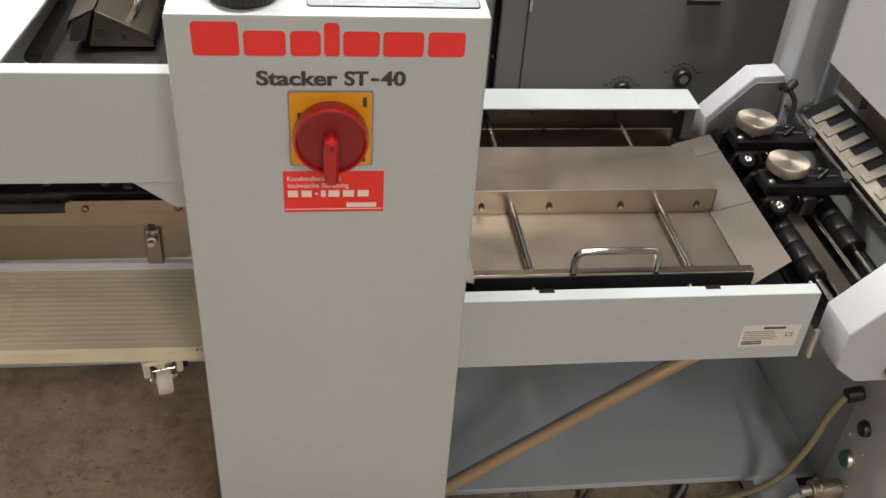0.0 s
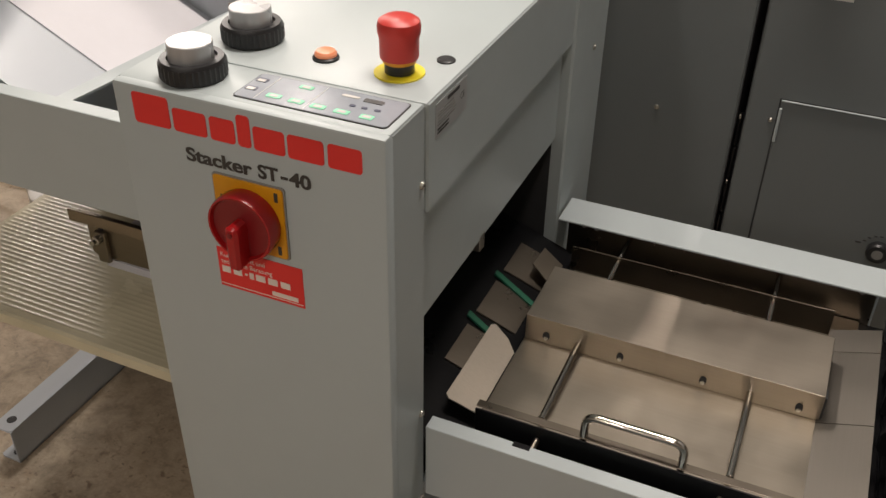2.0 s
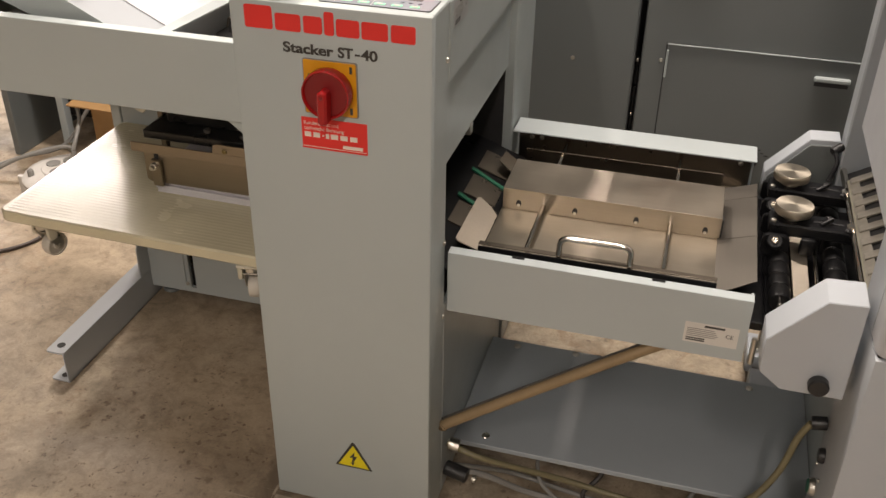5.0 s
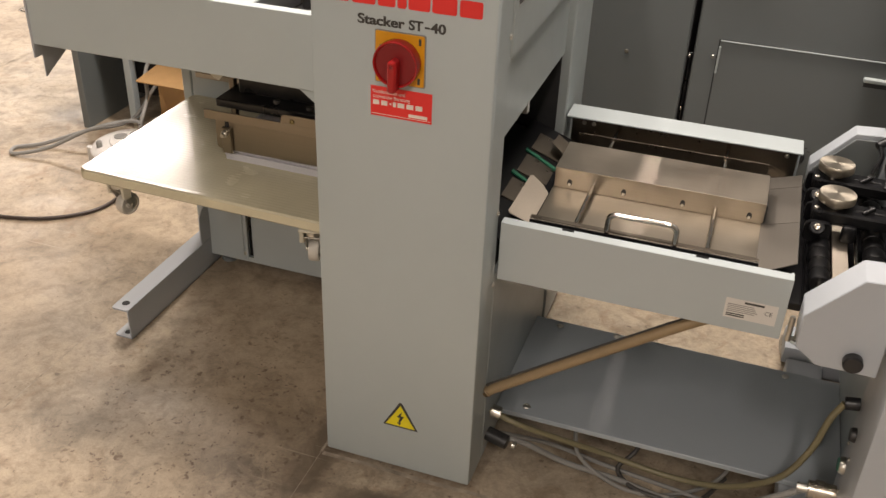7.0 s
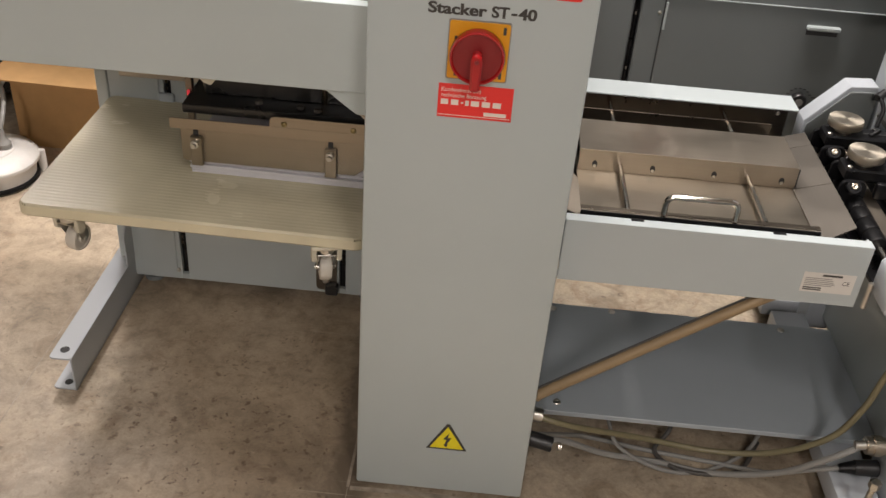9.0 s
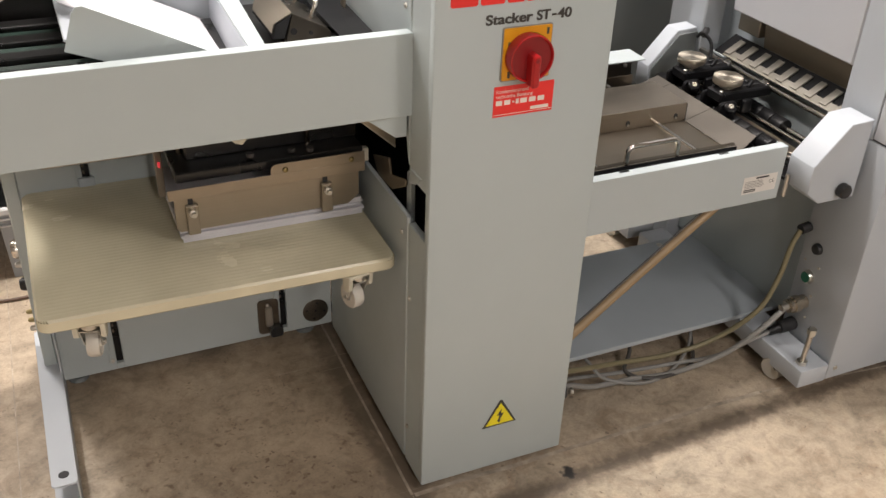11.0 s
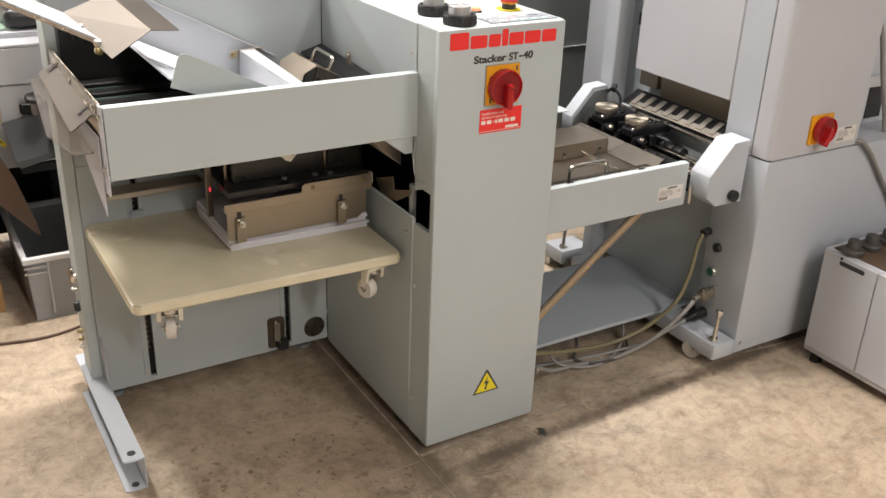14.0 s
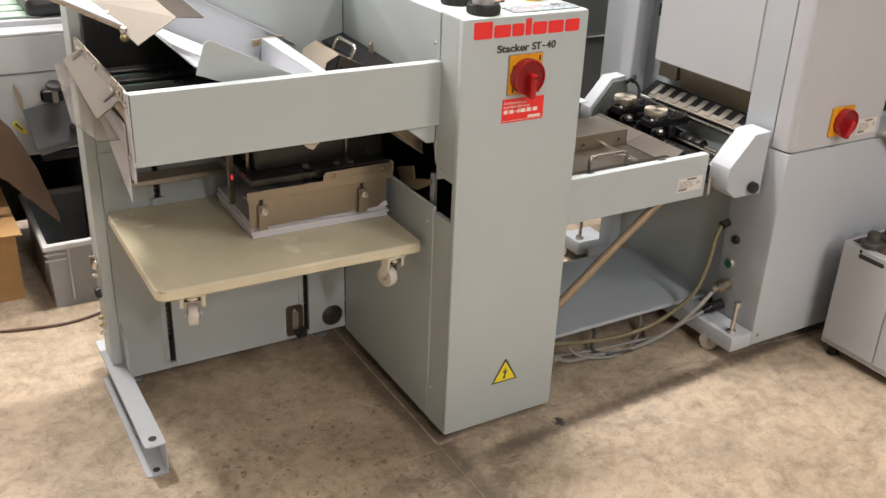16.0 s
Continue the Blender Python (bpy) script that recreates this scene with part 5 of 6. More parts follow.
def side_arm(y0, y1, nm):
    pts = [(0.634, 0.478), (0.634, 0.534), (0.702, 0.611), (0.7540, 0.614), (0.7540, 0.452), (0.668, 0.452)]
    return part("side_arm", prism(pts, "y", y0, y1, 0.0014), PAINT_FAR if nm else PAINT_LILAC, trim_m, "chamfered grey side arm of the infeed table")


side_arm(0.012, 0.076, 0)
side_arm(0.556, 0.600, 0)
part("arm_lining", prism([(0.640, 0.482), (0.640, 0.528), (0.704, 0.601), (0.755, 0.604), (0.755, 0.46)], "y", 0.552, 0.5555, 0.0005), PAINT_DARK, trim_m)
part("arm_knob", lathe([(0.0125, 0), (0.0145, 0.003), (0.0145, 0.014), (0.0125, 0.017), (0.004, 0.018)], (0.716, 0.012, 0.476), (0, -1, 0), 24), BLACK, trim_m, "black round knob")
part("arm_pin", rod((0.626, 0.062, 0.452), (0.626, 0.062, 0.498), 0.0045, 12), ZINC, trim_m)

# infeed table: rollers, rods, two clamp brackets with turned knobs
part("table_deck", box(0.6435, 0.794, 0.077, 0.5555, 0.470, 0.478, 0.001), BLACK_METAL, trim_m)
part("table_bar", box(0.680, 0.707, 0.078, 0.553, 0.503, 0.507, 0.001), STEEL_DULL, trim_m)
for rx, rr, y_first, count in ((0.660, 0.0165, 0.152, 11), (0.747, 0.0185, 0.216, 9)):
    roll = part("roller_shaft", rod((rx, 0.077, 0.509), (rx, 0.555, 0.509), 0.0062, 16), CHROME, trim_m)
    for i in range(count):
        y0 = y_first + i * 0.0352
        part("roller_sleeve", lathe([(rr * 0.86, 0.0), (rr * 0.965, 0.0012), (rr, 0.004), (rr, 0.029), (rr * 0.965, 0.0322), (rr * 0.86, 0.0338)], (rx, y0, 0.509), (0, 1, 0), 20), RUBBER, roll)
part("guide_rod", rod((0.7165, 0.077, 0.516), (0.7165, 0.555, 0.516), 0.0032, 12), CHROME, trim_m)
rodp = part("clamp_rod", rod((0.768, 0.077, 0.562), (0.768, 0.555, 0.562), 0.0065, 16), CHROME, trim_m)
for ky in (0.330, 0.456):
    part("rod_collar", rod((0.768, ky - 0.022, 0.562), (0.768, ky - 0.002, 0.562), 0.0125, 6, 0.001), CHROME, rodp)
    br = part("clamp_bracket", box(0.636, 0.772, ky - 0.030, ky + 0.018, 0.545, 0.566, 0.003), BLACK_METAL, trim_m, "black clamp bracket")
    part("bracket_cheek", prism(round_rect(0.628, 0.672, 0.512, 0.552, 0.012), "y", ky - 0.045, ky - 0.036, 0.001), BLACK_METAL, br)
    part("bracket_cheek", prism(round_rect(0.628, 0.735, 0.520, 0.556, 0.008), "y", ky + 0.016, ky + 0.024, 0.001), BLACK_METAL, br)
    ring = part("bracket_wheel", lathe([(0.013, 0), (0.013, 0.006), (0.011, 0.008), (0.006, 0.008)], (0.648, ky - 0.048, 0.540), (0, -0.6, 0.8), 20), BLACK_METAL, br)
    part("wheel_bolt", lathe([(0.0062, 0.0078), (0.0062, 0.0105), (0.004, 0.0115), (0.002, 0.0105)], (0.648, ky - 0.048, 0.540), (0, -0.6, 0.8), 6), NICKEL, ring)
    part("bracket_bolt", rod((0.700, ky - 0.036, 0.540), (0.700, ky - 0.028, 0.540), 0.005, 10), ZINC, br)
    part("bracket_spring", rod((0.716, ky - 0.016, 0.566), (0.734, ky - 0.006, 0.575), 0.0042, 12), BLACK_METAL, br)
    part("bracket_slot", box(0.706, 0.752, ky - 0.008, ky - 0.004, 0.5655, 0.5668, 0), VOID, br)
    for bx, by in ((0.642, -0.022), (0.648, 0.010), (0.758, -0.024), (0.732, 0.010)):
        part("bracket_bolt", lathe([(0.0048, 0), (0.0048, 0.003), (0.003, 0.0045)], (bx, ky + by, 0.566), (0, 0, 1), 10), ZINC if bx < 0.645 else BLACK, br)
    part("bracket_foot", box(0.688, 0.712, ky - 0.044, ky - 0.030, 0.520, 0.550, 0.005, 2), BLACK_METAL, br)
    kn = part("clamp_knob", lathe([(0.027, 0.0), (0.0298, 0.0015), (0.0310, 0.004), (0.0310, 0.0140), (0.0298, 0.0162), (0.015, 0.0164), (0.002, 0.0164)], (0.672, ky, 0.5745), (0, 0, 1), 40), TURNED, br, "turned metal clamp knob")
    part("knob_neck", rod((0.672, ky, 0.565), (0.672, ky, 0.5755), 0.016, 20), NICKEL, kn)
part("cross_lever", hose([(0.735, 0.47, 0.572), (0.745, 0.49, 0.600), (0.738, 0.515, 0.615), (0.742, 0.535, 0.600)], 0.004, 10), BLACK_METAL, trim_m)
part("lever_end", rod((0.736, 0.508, 0.612), (0.752, 0.520, 0.620), 0.008, 14), BLACK, trim_m)
part("table_screw", lathe([(0.005, 0), (0.004, 0.003)], (0.673, 0.20, 0.507), (0, 0, 1), 12), ZINC, trim_m)

# connections on the lower front post
def port(y, z, r, mat, nm, label=""):
    return part(nm, lathe([(r, 0), (r, 0.004), (r * 0.85, 0.009), (r * 0.4, 0.010)], (LX, y, z), (-1, 0, 0), 20), mat, trim_m, label)


port(0.065, 0.299, 0.0125, BLACK, "port_cap", "black port cap")
green = port(0.070, 0.228, 0.0150, ZINC, "port_socket", "round green socket")
part("socket_face", lathe([(0.0115, 0), (0.0115, 0.001)], (LX - 0.010, 0.070, 0.228), (-1, 0, 0), 20), GREEN, green)
conn = part("connector", rod((LX, 0.064, 0.168), (LX - 0.045, 0.064, 0.166), 0.0155, 20), NICKEL, trim_m, "nickel screw connector")
part("connector_nut", rod((LX - 0.018, 0.064, 0.167), (LX - 0.034, 0.064, 0.1665), 0.0185, 24), NICKEL, conn)
part("connector_tail", rod((LX - 0.045, 0.064, 0.166), (LX - 0.062, 0.064, 0.164), 0.0085, 14), ZINC, conn)
plug = part("plug", rod((LX, 0.077, 0.102), (LX - 0.040, 0.077, 0.099), 0.0155, 18, 0.001, 0.0135), BLACK, trim_m, "black cable plug")
part("plug_tail", rod((LX - 0.040, 0.077, 0.099), (LX - 0.066, 0.077, 0.094), 0.0125, 14, 0.001, 0.0075), RUBBER, plug)
for sy, sz in ((0.09, 0.26), (0.05, 0.26), (0.05, 0.19), (0.085, 0.135), (0.05, 0.135)):
    screw((LX, sy, sz), (-1, 0, 0), trim_m, 0.003)
screw((0.785, -0.044, 0.062), (0, -1, 0), trim_m, 0.0055)

# base bars with levelling bolts and casters
for by0, by1, bx0 in ((-0.046, 0.560, 0.688), (0.600, 0.690, 0.683)):
    bar = part("base_bar", box(bx0, LX + 0.03 if by0 > 0 else LX - 0.002, by0, by1, 0.034, 0.078, 0.004, 2), PAINT_LILAC, trim_m)
    cx, cy = bx0 + 0.020, by0 + 0.024
    part("level_bolt", rod((cx, cy, 0.078), (cx + 0.004, cy, 0.160), 0.0055, 12), ZINC, bar)
    part("bolt_nut", rod((cx, cy, 0.078), (cx, cy, 0.088), 0.012, 6), ZINC, bar)
    part("bolt_head", rod((cx + 0.004, cy, 0.154), (cx + 0.004, cy, 0.168), 0.010, 6), ZINC, bar)
    part("base_wheel", lathe([(0.0225, -0.011), (0.025, -0.008), (0.025, 0.008), (0.0225, 0.011), (0.007, 0.0115)], (bx0 + 0.012, by0 + 0.085, 0.0255), (1, 0.25, 0), 28), WHEEL, bar, "pale caster wheel")
    part("wheel_fork", box(bx0 + 0.0, bx0 + 0.030, by0 + 0.058, by0 + 0.078, 0.018, 0.035, 0.002), ZINC, bar)

# main switch and plate on the upper door
part("switch_plate", prism(round_rect(0.888, 0.967, 0.598, 0.672, 0.003), "y", -0.050, -0.044, 0.001), YELLOW, trim_m, "yellow main switch plate")
rotary_switch(0.929, -0.050, 0.635, 0.034, trim_m, 24)
type_plate(0.998, -0.044, 0.628, 0.073, 0.040, "y", trim_m)
grey_hose = solid("grey_hose", hose([(1.080, -0.030, 0.5745), (1.090, -0.052, 0.582), (1.112, -0.054, 0.568), (1.149, -0.054, 0.534), (1.219, -0.054, 0.454), (1.264, -0.054, 0.404), (1.33, -0.056, 0.30), (1.37, -0.062, 0.15), (1.38, -0.065, 0.006)], 0.0058, 12), CABLE_GREY, "grey flexible hose lying against the machine front", "hose")
solid("grey_hose", hose([(1.115, 0.078, 0.930), (1.122, 0.030, 0.915), (1.144, 0.000, 0.861), (1.200, 0.000, 0.720), (1.245, 0.000, 0.615), (1.258, 0.000, 0.569)], 0.0060, 12), CABLE_GREY, "grey flexible hose hanging beside the machine door", "hose")

# ---- low cabinet beside it ----
cab = thing("low_cabinet", (1.2, -0.35, 0.0), "low grey steel cabinet on rubber feet", "cabinet")
part("cabinet_body", box(0.971, 1.42, -0.62, -0.104, 0.028, 0.329, 0.003, 2), PAINT_FAR, cab)
part("cabinet_door", box(0.9665, 0.9715, -0.264, -0.107, 0.044, 0.326, 0.0015), PAINT_FAR, cab)
part("cabinet_door", box(0.9665, 0.9715, -0.610, -0.267, 0.044, 0.326, 0.0015), PAINT_FAR, cab)
part("grip_slot", prism(round_rect(-0.230, -0.156, 0.302, 0.314, 0.005), "x", 0.9658, 0.9670, 0), VOID, cab, "dark grip slot")
part("cabinet_top", box(0.985, 1.405, -0.605, -0.118, 0.3275, 0.3315, 0.001), CARD_DARK, cab)
for fx, fy in ((1.0, -0.135), (1.0, -0.58), (1.38, -0.135), (1.38, -0.58)):
    part("rubber_foot", rod((fx - 0.010, fy, 0.0), (fx - 0.010, fy, 0.030), 0.016, 18), RUBBER, cab)
screw((0.9665, -0.160, 0.3205), (-1, 0, 0), cab, 0.004, BLACK_METAL)
for wx in (0.996, 1.066, 1.134):
    wt = thing("turned_weight", (wx, -0.165, 0.3315), "dark turned rubber puck with a raised boss", "puck", "pucks on the cabinet")
    part("puck_base", lathe([(0.026, 0), (0.028, 0.003), (0.028, 0.011), (0.025, 0.015), (0.017, 0.017)], (wx, -0.165, 0.3315), (0, 0, 1), 30), CABLE_DARK, wt)
    part("puck_boss", lathe([(0.017, 0.0165), (0.0165, 0.034), (0.015, 0.037), (0.006, 0.037)], (wx, -0.165, 0.3315), (0, 0, 1), 26), CABLE_DARK, wt)

# ---- grey cabinets behind ----
ra = thing("rear_cabinet", (-0.1, 1.3, 0.0), "tall dark grey machine cabinet with a plain side", "machine cabinet", "cabinets behind")
part("cabinet_shell", box(-0.55, 0.341, 0.996, 1.60, 0.04, 1.45, 0.004), PAINT_DARK, ra)
part("cabinet_plinth", box(-0.53, 0.335, 1.02, 1.58, 0.0, 0.041, 0), VOID, ra)
for q in ((0.199, 0.555), (0.199, 0.90), (-0.3, 0.555)):
    screw((q[0], 0.996, q[1]), (0, -1, 0), ra, 0.005)
rb = thing("rear_cabinet", (0.95, 1.3, 0.0), "tall dark grey machine cabinet with a framed door", "machine cabinet", "cabinets behind")
part("cabinet_shell", box(0.357, 1.70, 0.996, 1.60, 0.04, 1.45, 0.004), PAINT_DARK, rb)
part("cabinet_plinth", box(0.38, 1.68, 1.02, 1.58, 0.0, 0.041, 0), VOID, rb)
dr = part("cabinet_door", box(0.412, 1.180, 0.991, 0.9965, 0.09, 0.612, 0.0015), PAINT_DARK, rb)
part("door_gap", box(0.409, 1.183, 0.9945, 0.9975, 0.087, 0.615, 0), VOID, dr)
part("door_rim", box(0.412, 1.183, 0.988, 0.992, 0.6130, 0.6150, 0.0006), PAINT, dr)
part("door_hinge", box(0.4115, 0.4165, 0.986, 0.992, 0.535, 0.600, 0.001), PAINT, dr)
hd = part("door_grip", box(0.735, 0.812, 0.978, 0.991, 0.566, 0.577, 0.003), PAINT, dr, "pale grip bar")
part("grip_recess", box(0.738, 0.809, 0.9895, 0.9915, 0.553, 0.568, 0), VOID, hd)
for dial_x, dial_z in ((0.763, 0.391), (0.634, 0.360)):
    dl = part("dial", lathe([(0.020, 0), (0.020, 0.012), (0.017, 0.016), (0.008, 0.016)], (dial_x, 0.991, dial_z), (0, -1, 0), 26), BLACK, dr, "black round dial")
    part("dial_cap", lathe([(0.0095, 0.0155), (0.0095, 0.017)], (dial_x, 0.991, dial_z), (0, -1, 0), 20), CABLE_GREY, dl)
    for k in range(7):
        a = radians(30 + 20 * k)
        part("dial_scale", box(dial_x + 0.030 * math.cos(a) - 0.003, dial_x + 0.030 * math.cos(a) + 0.003, 0.9903, 0.9912, dial_z + 0.030 * math.sin(a) - 0.0012, dial_z + 0.030 * math.sin(a) + 0.0012, 0), INK_DARK, dr)
    for k in (-1, 1):
        part("dial_scale", box(dial_x + k * 0.036 - 0.005, dial_x + k * 0.036 + 0.005, 0.9903, 0.9912, dial_z + 0.008, dial_z + 0.011, 0), INK_DARK, dr)
part("switch_plate", prism(round_rect(0.402, 0.490, 0.853, 0.941, 0.003), "y", 0.990, 0.996, 0.001), YELLOW, rb, "yellow main switch plate")
rotary_switch(0.446, 0.990, 0.897, 0.036, rb)
type_plate(0.407, 0.996, 0.845, 0.078, 0.046, "y", rb)
for q in ((0.401, 0.572), (0.401, 0.86), (0.401, 0.20)):
    screw((q[0], 0.996, q[1]), (0, -1, 0), rb, 0.005)
for k in range(6):
    gz = 0.14 + k * 0.072
    part("gap_seal", lathe([(0.0035, 0), (0.0062, 0.010), (0.0050, 0.030 + 0.010 * (k % 3)), (0.0066, 0.055), (0.0030, 0.068)], (0.3490, 1.012, gz), (0, 0, 1), 10), RUBBER, rb)
# dark sheets added to keep the gap's flanks and far end black
part("gap_blackout", box(0.3412, 0.3424, 0.999, 1.58, 0.042, 1.44, 0), VOID, ra)
part("gap_blackout", box(0.3556, 0.3568, 0.999, 1.58, 0.042, 1.44, 0), VOID, rb)
part("gap_blackout", box(0.3425, 0.3555, 1.570, 1.580, 0.042, 0.90, 0), VOID, rb)
for gz in (0.425, 0.560, 0.785):
    part("gap_latch", box(0.3465, 0.3500, 1.000, 1.006, gz, gz + 0.007, 0.001), STEEL_DULL, rb)

# ---- things behind and to the left ----
bg = thing("belt_machine", (-1.0, 1.4, 0.0), "long pale grey belt machine on dark legs", "machine")
part("machine_front", box(-1.62, -0.57, 1.150, 1.170, 0.625, 0.722, 0.003), PAINT_FAR, bg)
part("machine_skirt", box(-1.62, -0.57, 1.152, 1.165, 0.40, 0.6225, 0.002), PAINT_FAR, bg)
part("machine_top", box(-1.62, -0.57, 1.150, 1.230, 0.722, 0.730, 0.002), PAINT_FAR, bg)
part("machine_shell", box(-1.60, -0.57, 1.23, 1.70, 0.42, 0.745, 0.002), PAINT_FAR, bg)
for k in range(5):
    part("machine_belt", box(-1.60, -0.70, 1.25 + k * 0.085, 1.315 + k * 0.085, 0.746, 0.752, 0.001), GREEN_PALE, bg)
part("machine_end", box(-0.735, -0.60, 1.24, 1.66, 0.746, 0.80, 0.02, 3), BLACK, bg)
for lx in (-1.53, -0.62):
    part("leg_panel", box(lx - 0.012, lx + 0.012, 1.10, 1.66, 0.0, 0.41, 0.002), PAINT_DARK, bg)
part("leg_bar", box(-1.40, -1.375, 1.16, 1.19, 0.035, 0.41, 0.002), PAINT_COOL, bg)
part("leg_bar", rod((-1.3875, 1.175, 0.0), (-1.3875, 1.175, 0.04), 0.012, 14), ZINC, bg)
part("machine_box", box(-1.50, -1.10, 1.30, 1.68, 0.06, 0.41, 0.003), BLACK_METAL, bg)
for k in range(7):
    part("vent_slot", box(-1.30 + k * 0.012, -1.2945 + k * 0.012, 1.2985, 1.3005, 0.16, 0.22, 0), CABLE_GREY, bg)
# black sheet in place of the dark void under the machine
part("dark_backing", box(-1.08, -0.58, 1.60, 1.64, 0.03, 0.42, 0.002), BLACK_METAL, bg)
feed = part("feed_tray", sheet([(-0.791, 1.146, 0.528), (-0.672, 1.146, 0.552), (-0.640, 1.130, 0.522), (-0.640, 1.092, 0.456), (-0.776, 1.092, 0.435)], 0.003), PAINT_MATT, bg, "grey sloping feed tray")
part("tray_lip", sheet([(-0.776, 1.0915, 0.435), (-0.640, 1.0915, 0.456), (-0.640, 1.089, 0.444), (-0.768, 1.089, 0.417)], 0.003), PAINT_MATT, feed)
part("tray_wall", sheet([(-0.806, 1.147, 0.592), (-0.801, 1.147, 0.602), (-0.787, 1.143, 0.566), (-0.788, 1.143, 0.530), (-0.794, 1.143, 0.530)], 0.003), STEEL_DULL, feed)
part("tray_seam", sheet([(-0.735, 1.1385, 0.5225), (-0.733, 1.1385, 0.5225), (-0.712, 1.0985, 0.4565), (-0.714, 1.0985, 0.4565)], 0.001), VOID, feed)
part("tray_back", box(-0.742, -0.640, 1.138, 1.148, 0.545, 0.578, 0.006), BLACK_METAL, feed, "black clamp plate behind the tray")
# black bar standing in for the shadow under the feed tray
part("tray_shadow_bar", box(-0.765, -0.640, 1.096, 1.106, 0.398, 0.424, 0.002), BLACK_METAL, feed)
for kx, ky, kz in ((-0.710, 1.110, 0.590), (-0.666, 1.098, 0.474)):
    kn = part("star_knob", lathe([(0.012, 0), (0.021, 0.003), (0.022, 0.009), (0.019, 0.013), (0.008, 0.015)], (kx, ky, kz), (0.1, -0.35, 1), 22), BLACK, feed, "black clamp knob")
    part("knob_post", rod((kx, ky, kz + 0.002), (kx + 0.004, ky + 0.030, kz - 0.045), 0.008, 12), CABLE_GREY, kn)
wsg = part("warning_sign", sheet([(-0.811, 1.1485, 0.505), (-0.785, 1.1485, 0.466), (-0.794, 1.1485, 0.461), (-0.822, 1.1485, 0.492)], 0.001), YELLOW_LITE, bg)
part("sign_edge", sheet([(-0.811, 1.1476, 0.497), (-0.796, 1.1476, 0.476), (-0.799, 1.1476, 0.474), (-0.815, 1.1476, 0.492)], 0.001), INK_DARK, wsg)

crate = thing("storage_crate", (-0.66, 1.2, 0.0), "open grey plastic storage crate with a pale rim", "crate")
part("crate_floor", box(-0.804, -0.506, 1.019, 1.394, 0.002, 0.007, 0.001), CRATE, crate)
for a, b in (((-0.805, 1.018), (-0.505, 1.018)), ((-0.505, 1.018), (-0.505, 1.395)), ((-0.505, 1.395), (-0.805, 1.395)), ((-0.805, 1.395), (-0.805, 1.018))):
    o = lambda p: (-0.655 + (p[0] + 0.655) * 1.05, 1.206 + (p[1] - 1.206) * 1.05)
    part("crate_wall", sheet([(*a, 0.0), (*b, 0.0), (*o(b), 0.190), (*o(a), 0.190)], 0.004), CRATE, crate)
bm = bmesh.new()
for x0, x1, y0, y1 in ((-0.824, -0.486, 0.996, 1.012), (-0.824, -0.486, 1.396, 1.412), (-0.824, -0.808, 1.012, 1.396), (-0.502, -0.486, 1.012, 1.396)):
    box(x0, x1, y0, y1, 0.180, 0.197, 0.003, 1, bm)
part("crate_rim", bm, CRATE_RIM, crate)
for zz in (0.165, 0.148):
    part("crate_rib", box(-0.821, -0.765, 1.000, 1.008, zz, zz + 0.004, 0.001), CRATE_RIM, crate)
part("crate_rib", box(-0.762, -0.757, 1.006, 1.016, 0.02, 0.182, 0.001), CRATE_RIM, crate)

crate.location.x += 0.012

carton = thing("cardboard_box", (-1.05, 1.3, 0.0), "brown cardboard box with an overhanging front flap", "box")
for x0, x1, y0, y1, z1 in ((-1.242, -0.862, 1.112, 1.116, 0.250), (-1.242, -0.862, 1.494, 1.498, 0.250), (-1.242, -1.238, 1.116, 1.494, 0.250),
                           (-0.866, -0.862, 1.116, 1.494, 0.250), (-1.238, -0.866, 1.116, 1.494, 0.004)):
    part("box_panel", box(x0, x1, y0, y1, 0.0, z1, 0.0005), CARD, carton)
part("box_flap", sheet([(-1.228, 0.988, 0.251), (-0.856, 0.982, 0.249), (-0.860, 1.115, 0.2535), (-0.862, 1.300, 0.2535), (-1.242, 1.300, 0.2535), (-1.242, 1.115, 0.2535)], 0.004), CARD, carton)
part("box_flap", sheet([(-1.242, 1.304, 0.2535), (-0.862, 1.304, 0.2535), (-0.862, 1.498, 0.2535), (-1.242, 1.498, 0.2535)], 0.004), CARD, carton)
part("packing_tape", box(-1.236, -0.868, 1.277, 1.327, 0.2564, 0.2570, 0), TAPE, carton)
part("box_flap", sheet([(-1.10, 1.116, 0.640), (-0.950, 1.100, 0.600), (-0.880, 1.095, 0.565), (-0.830, 1.090, 0.500), (-0.785, 1.083, 0.390), (-0.748, 1.076, 0.250), (-0.745, 1.075, 0.222), (-0.790, 1.082, 0.275), (-0.860, 1.092, 0.360), (-0.950, 1.100, 0.430), (-1.00, 1.106, 0.256), (-1.10, 1.116, 0.256)], 0.004), CARD_DARK, carton, "dark brown folded-up flap")

# cable reel lying on its feet
RX, RY = -1.232, 0.930
reel = thing("cable_reel", (RX, RY, 0.0), "round white plastic cable reel with sockets on the floor", "cable reel")
part("reel_disc", lathe([(0.02, 0.082), (0.066, 0.082), (0.092, 0.079), (0.110, 0.072), (0.118, 0.062), (0.118, 0.054), (0.112, 0.050), (0.02, 0.050)], (RX, RY, 0), (0, 0, 1), 56), WHITE_PLASTIC, reel)
part("reel_drum", lathe([(0.02, 0.050), (0.108, 0.050), (0.104, 0.014), (0.02, 0.014)], (RX, RY, 0), (0, 0, 1), 48), WHITE_PLASTIC, reel)
part("base_ring", lathe([(0.02, 0.014), (0.112, 0.014), (0.114, 0.008), (0.112, 0.004), (0.02, 0.004)], (RX, RY, 0), (0, 0, 1), 48), RUBBER, reel, "black base ring")
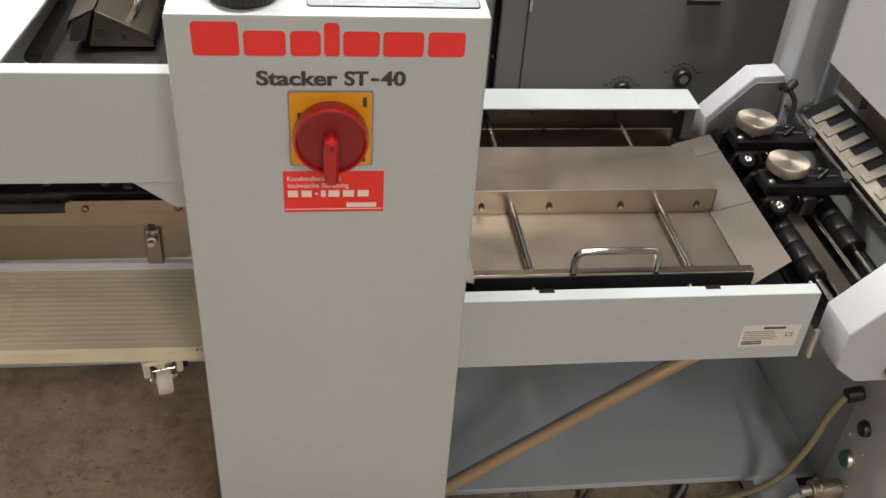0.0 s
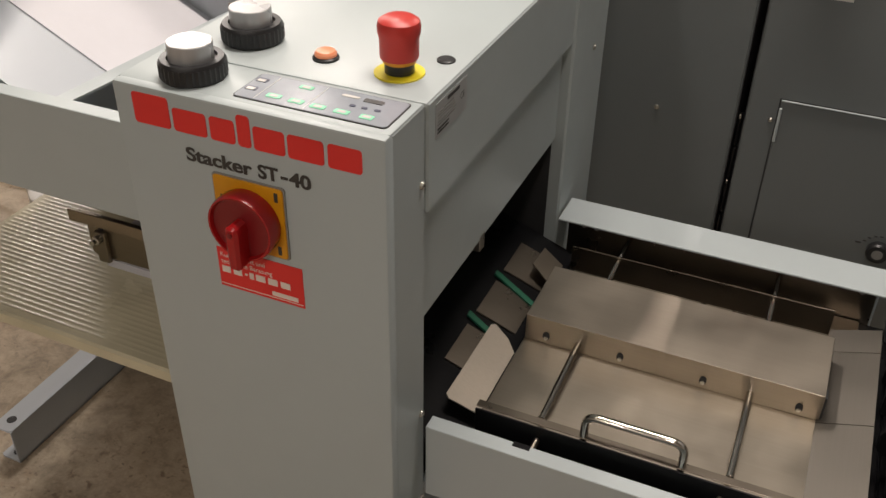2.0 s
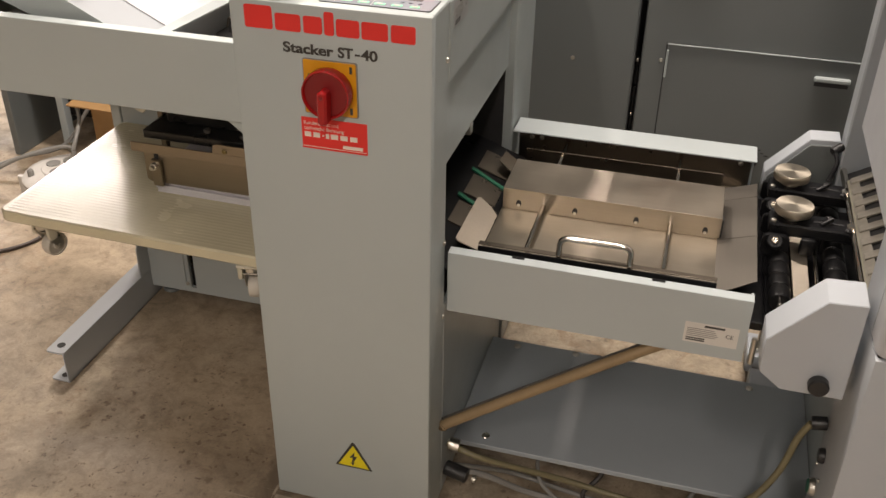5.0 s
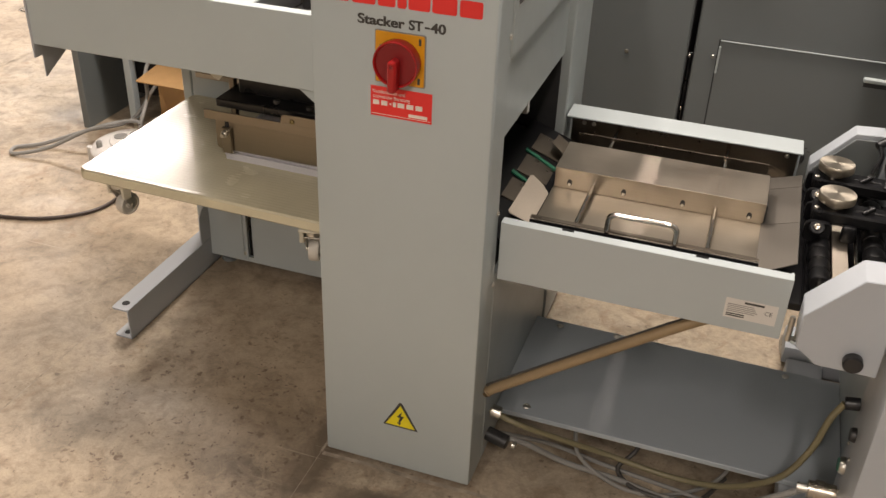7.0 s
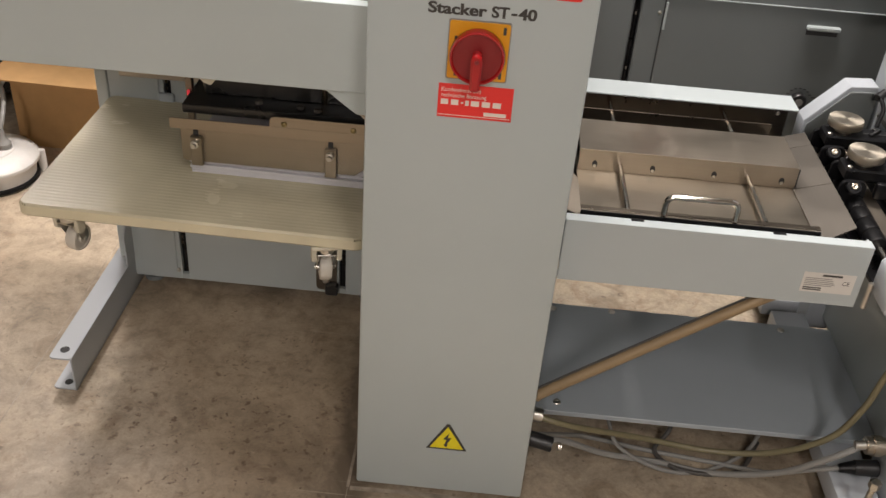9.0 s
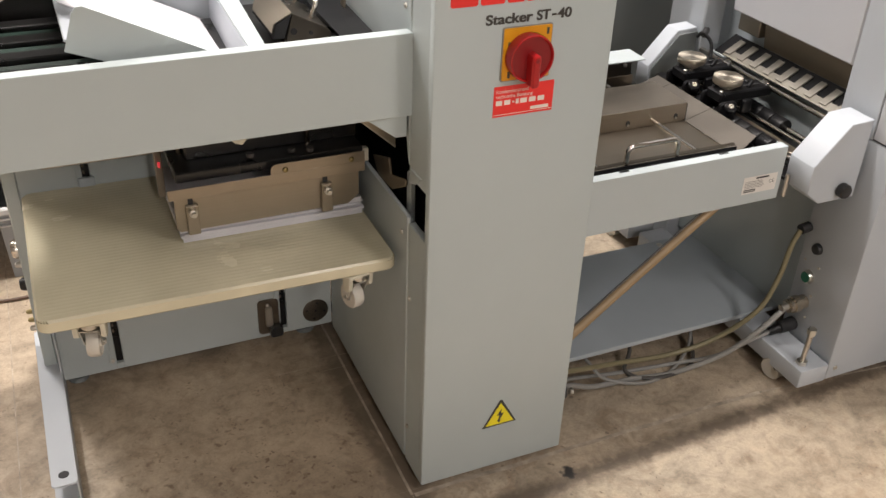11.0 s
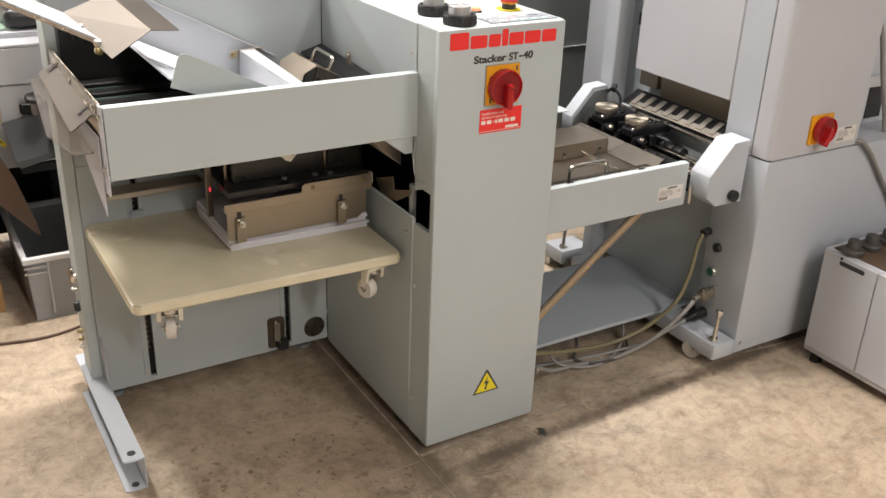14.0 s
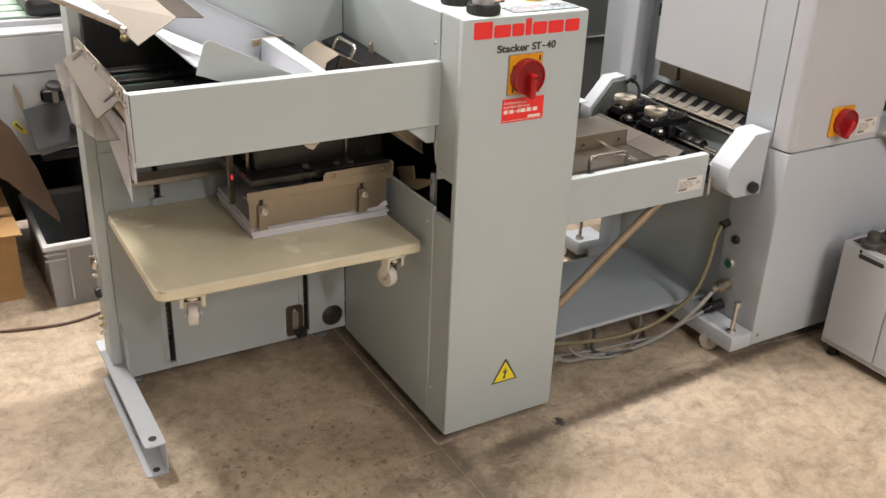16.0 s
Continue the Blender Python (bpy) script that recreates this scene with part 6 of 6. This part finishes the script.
for k in range(4):
    fa = radians(-64 + 90 * k)
    fx, fy = RX + 0.121 * math.cos(fa), RY + 0.121 * math.sin(fa)
    part("reel_foot", prism([(fx + 0.011 * math.cos(q), fy + 0.008 * math.sin(q)) for q in [2 * math.pi * j / 12 for j in range(12)]], "z", 0.0, 0.066, 0.002), WHITE_PLASTIC, reel)
part("winding_knob", lathe([(0.009, 0), (0.009, 0.018), (0.006, 0.022)], (RX - 0.062, RY - 0.066, 0.076), (0, 0, 1), 18), CABLE_GREY, reel, "grey winding knob")
plate = part("socket_plate", lathe([(0.02, 0.0815), (0.062, 0.0815), (0.062, 0.084), (0.059, 0.0865), (0.0, 0.0870)], (RX, RY, 0), (0, 0, 1), 48), WHITE_PLASTIC, reel)
for k, (sx, sy) in enumerate(((-0.036, 0.004), (0.004, -0.036), (0.036, 0.010), (-0.004, 0.038))):
    s0 = part("socket_ring", lathe([(0.020, 0), (0.020, 0.003), (0.017, 0.004)], (RX + sx, RY + sy, 0.0865), (0, 0, 1), 24), CABLE_GREY, plate)
part("reel_switch", prism(round_rect(RX + 0.012, RX + 0.036, RY - 0.022, RY - 0.010, 0.005), "z", 0.087, 0.094, 0.0015), RED, plate, "red switch")
plug = part("mains_plug", lathe([(0.019, 0.090), (0.0195, 0.100), (0.014, 0.106), (0.009, 0.114), (0.007, 0.138)], (RX + 0.036, RY + 0.010, 0), (0, 0, 1), 22), CABLE_GREY, plate, "grey mains plug")

for pts, cr, cm, label in (
        ([(-1.06, 0.985, 0.005), (-0.978, 0.949, 0.005), (-0.868, 0.920, 0.005), (-0.795, 0.911, 0.005), (-0.732, 0.920, 0.005), (-0.60, 0.960, 0.005), (-0.50, 0.950, 0.005)], 0.0036, CABLE_BROWN, "thin brown cable lying on the floor behind the stacker"),
        ([(-2.4, 0.66, 0.006), (-1.9, 0.55, 0.006), (-1.55, 0.50, 0.006), (-1.30, 0.53, 0.006), (-1.17, 0.62, 0.006), (-1.145, 0.73, 0.007), (-1.20, 0.80, 0.012), (-1.24, 0.822, 0.030)], 0.0052, CABLE_BLACK, "black mains cable lying across the floor"),
        ([(-1.228, 0.968, 0.092), (-1.235, 0.990, 0.115), (-1.29, 0.985, 0.112), (-1.38, 0.93, 0.09), (-1.50, 0.88, 0.03), (-1.60, 0.84, 0.008), (-1.63, 0.88, 0.007), (-1.56, 0.93, 0.012), (-1.44, 1.00, 0.05), (-1.33, 1.07, 0.075), (-1.29, 1.16, 0.16), (-1.27, 1.30, 0.25)], 0.006, CABLE_GREY, "looped grey cable plugged into the cable reel"),
        ([(-1.196, 0.940, 0.138), (-1.195, 0.960, 0.165), (-1.21, 1.01, 0.20), (-1.262, 1.10, 0.26), (-1.275, 1.29, 0.32)], 0.006, CABLE_GREY, "looped grey cable plugged into the cable reel")):
    solid("floor_cable", hose(pts, cr, 9), cm, label, "cable", "cables on the floor")
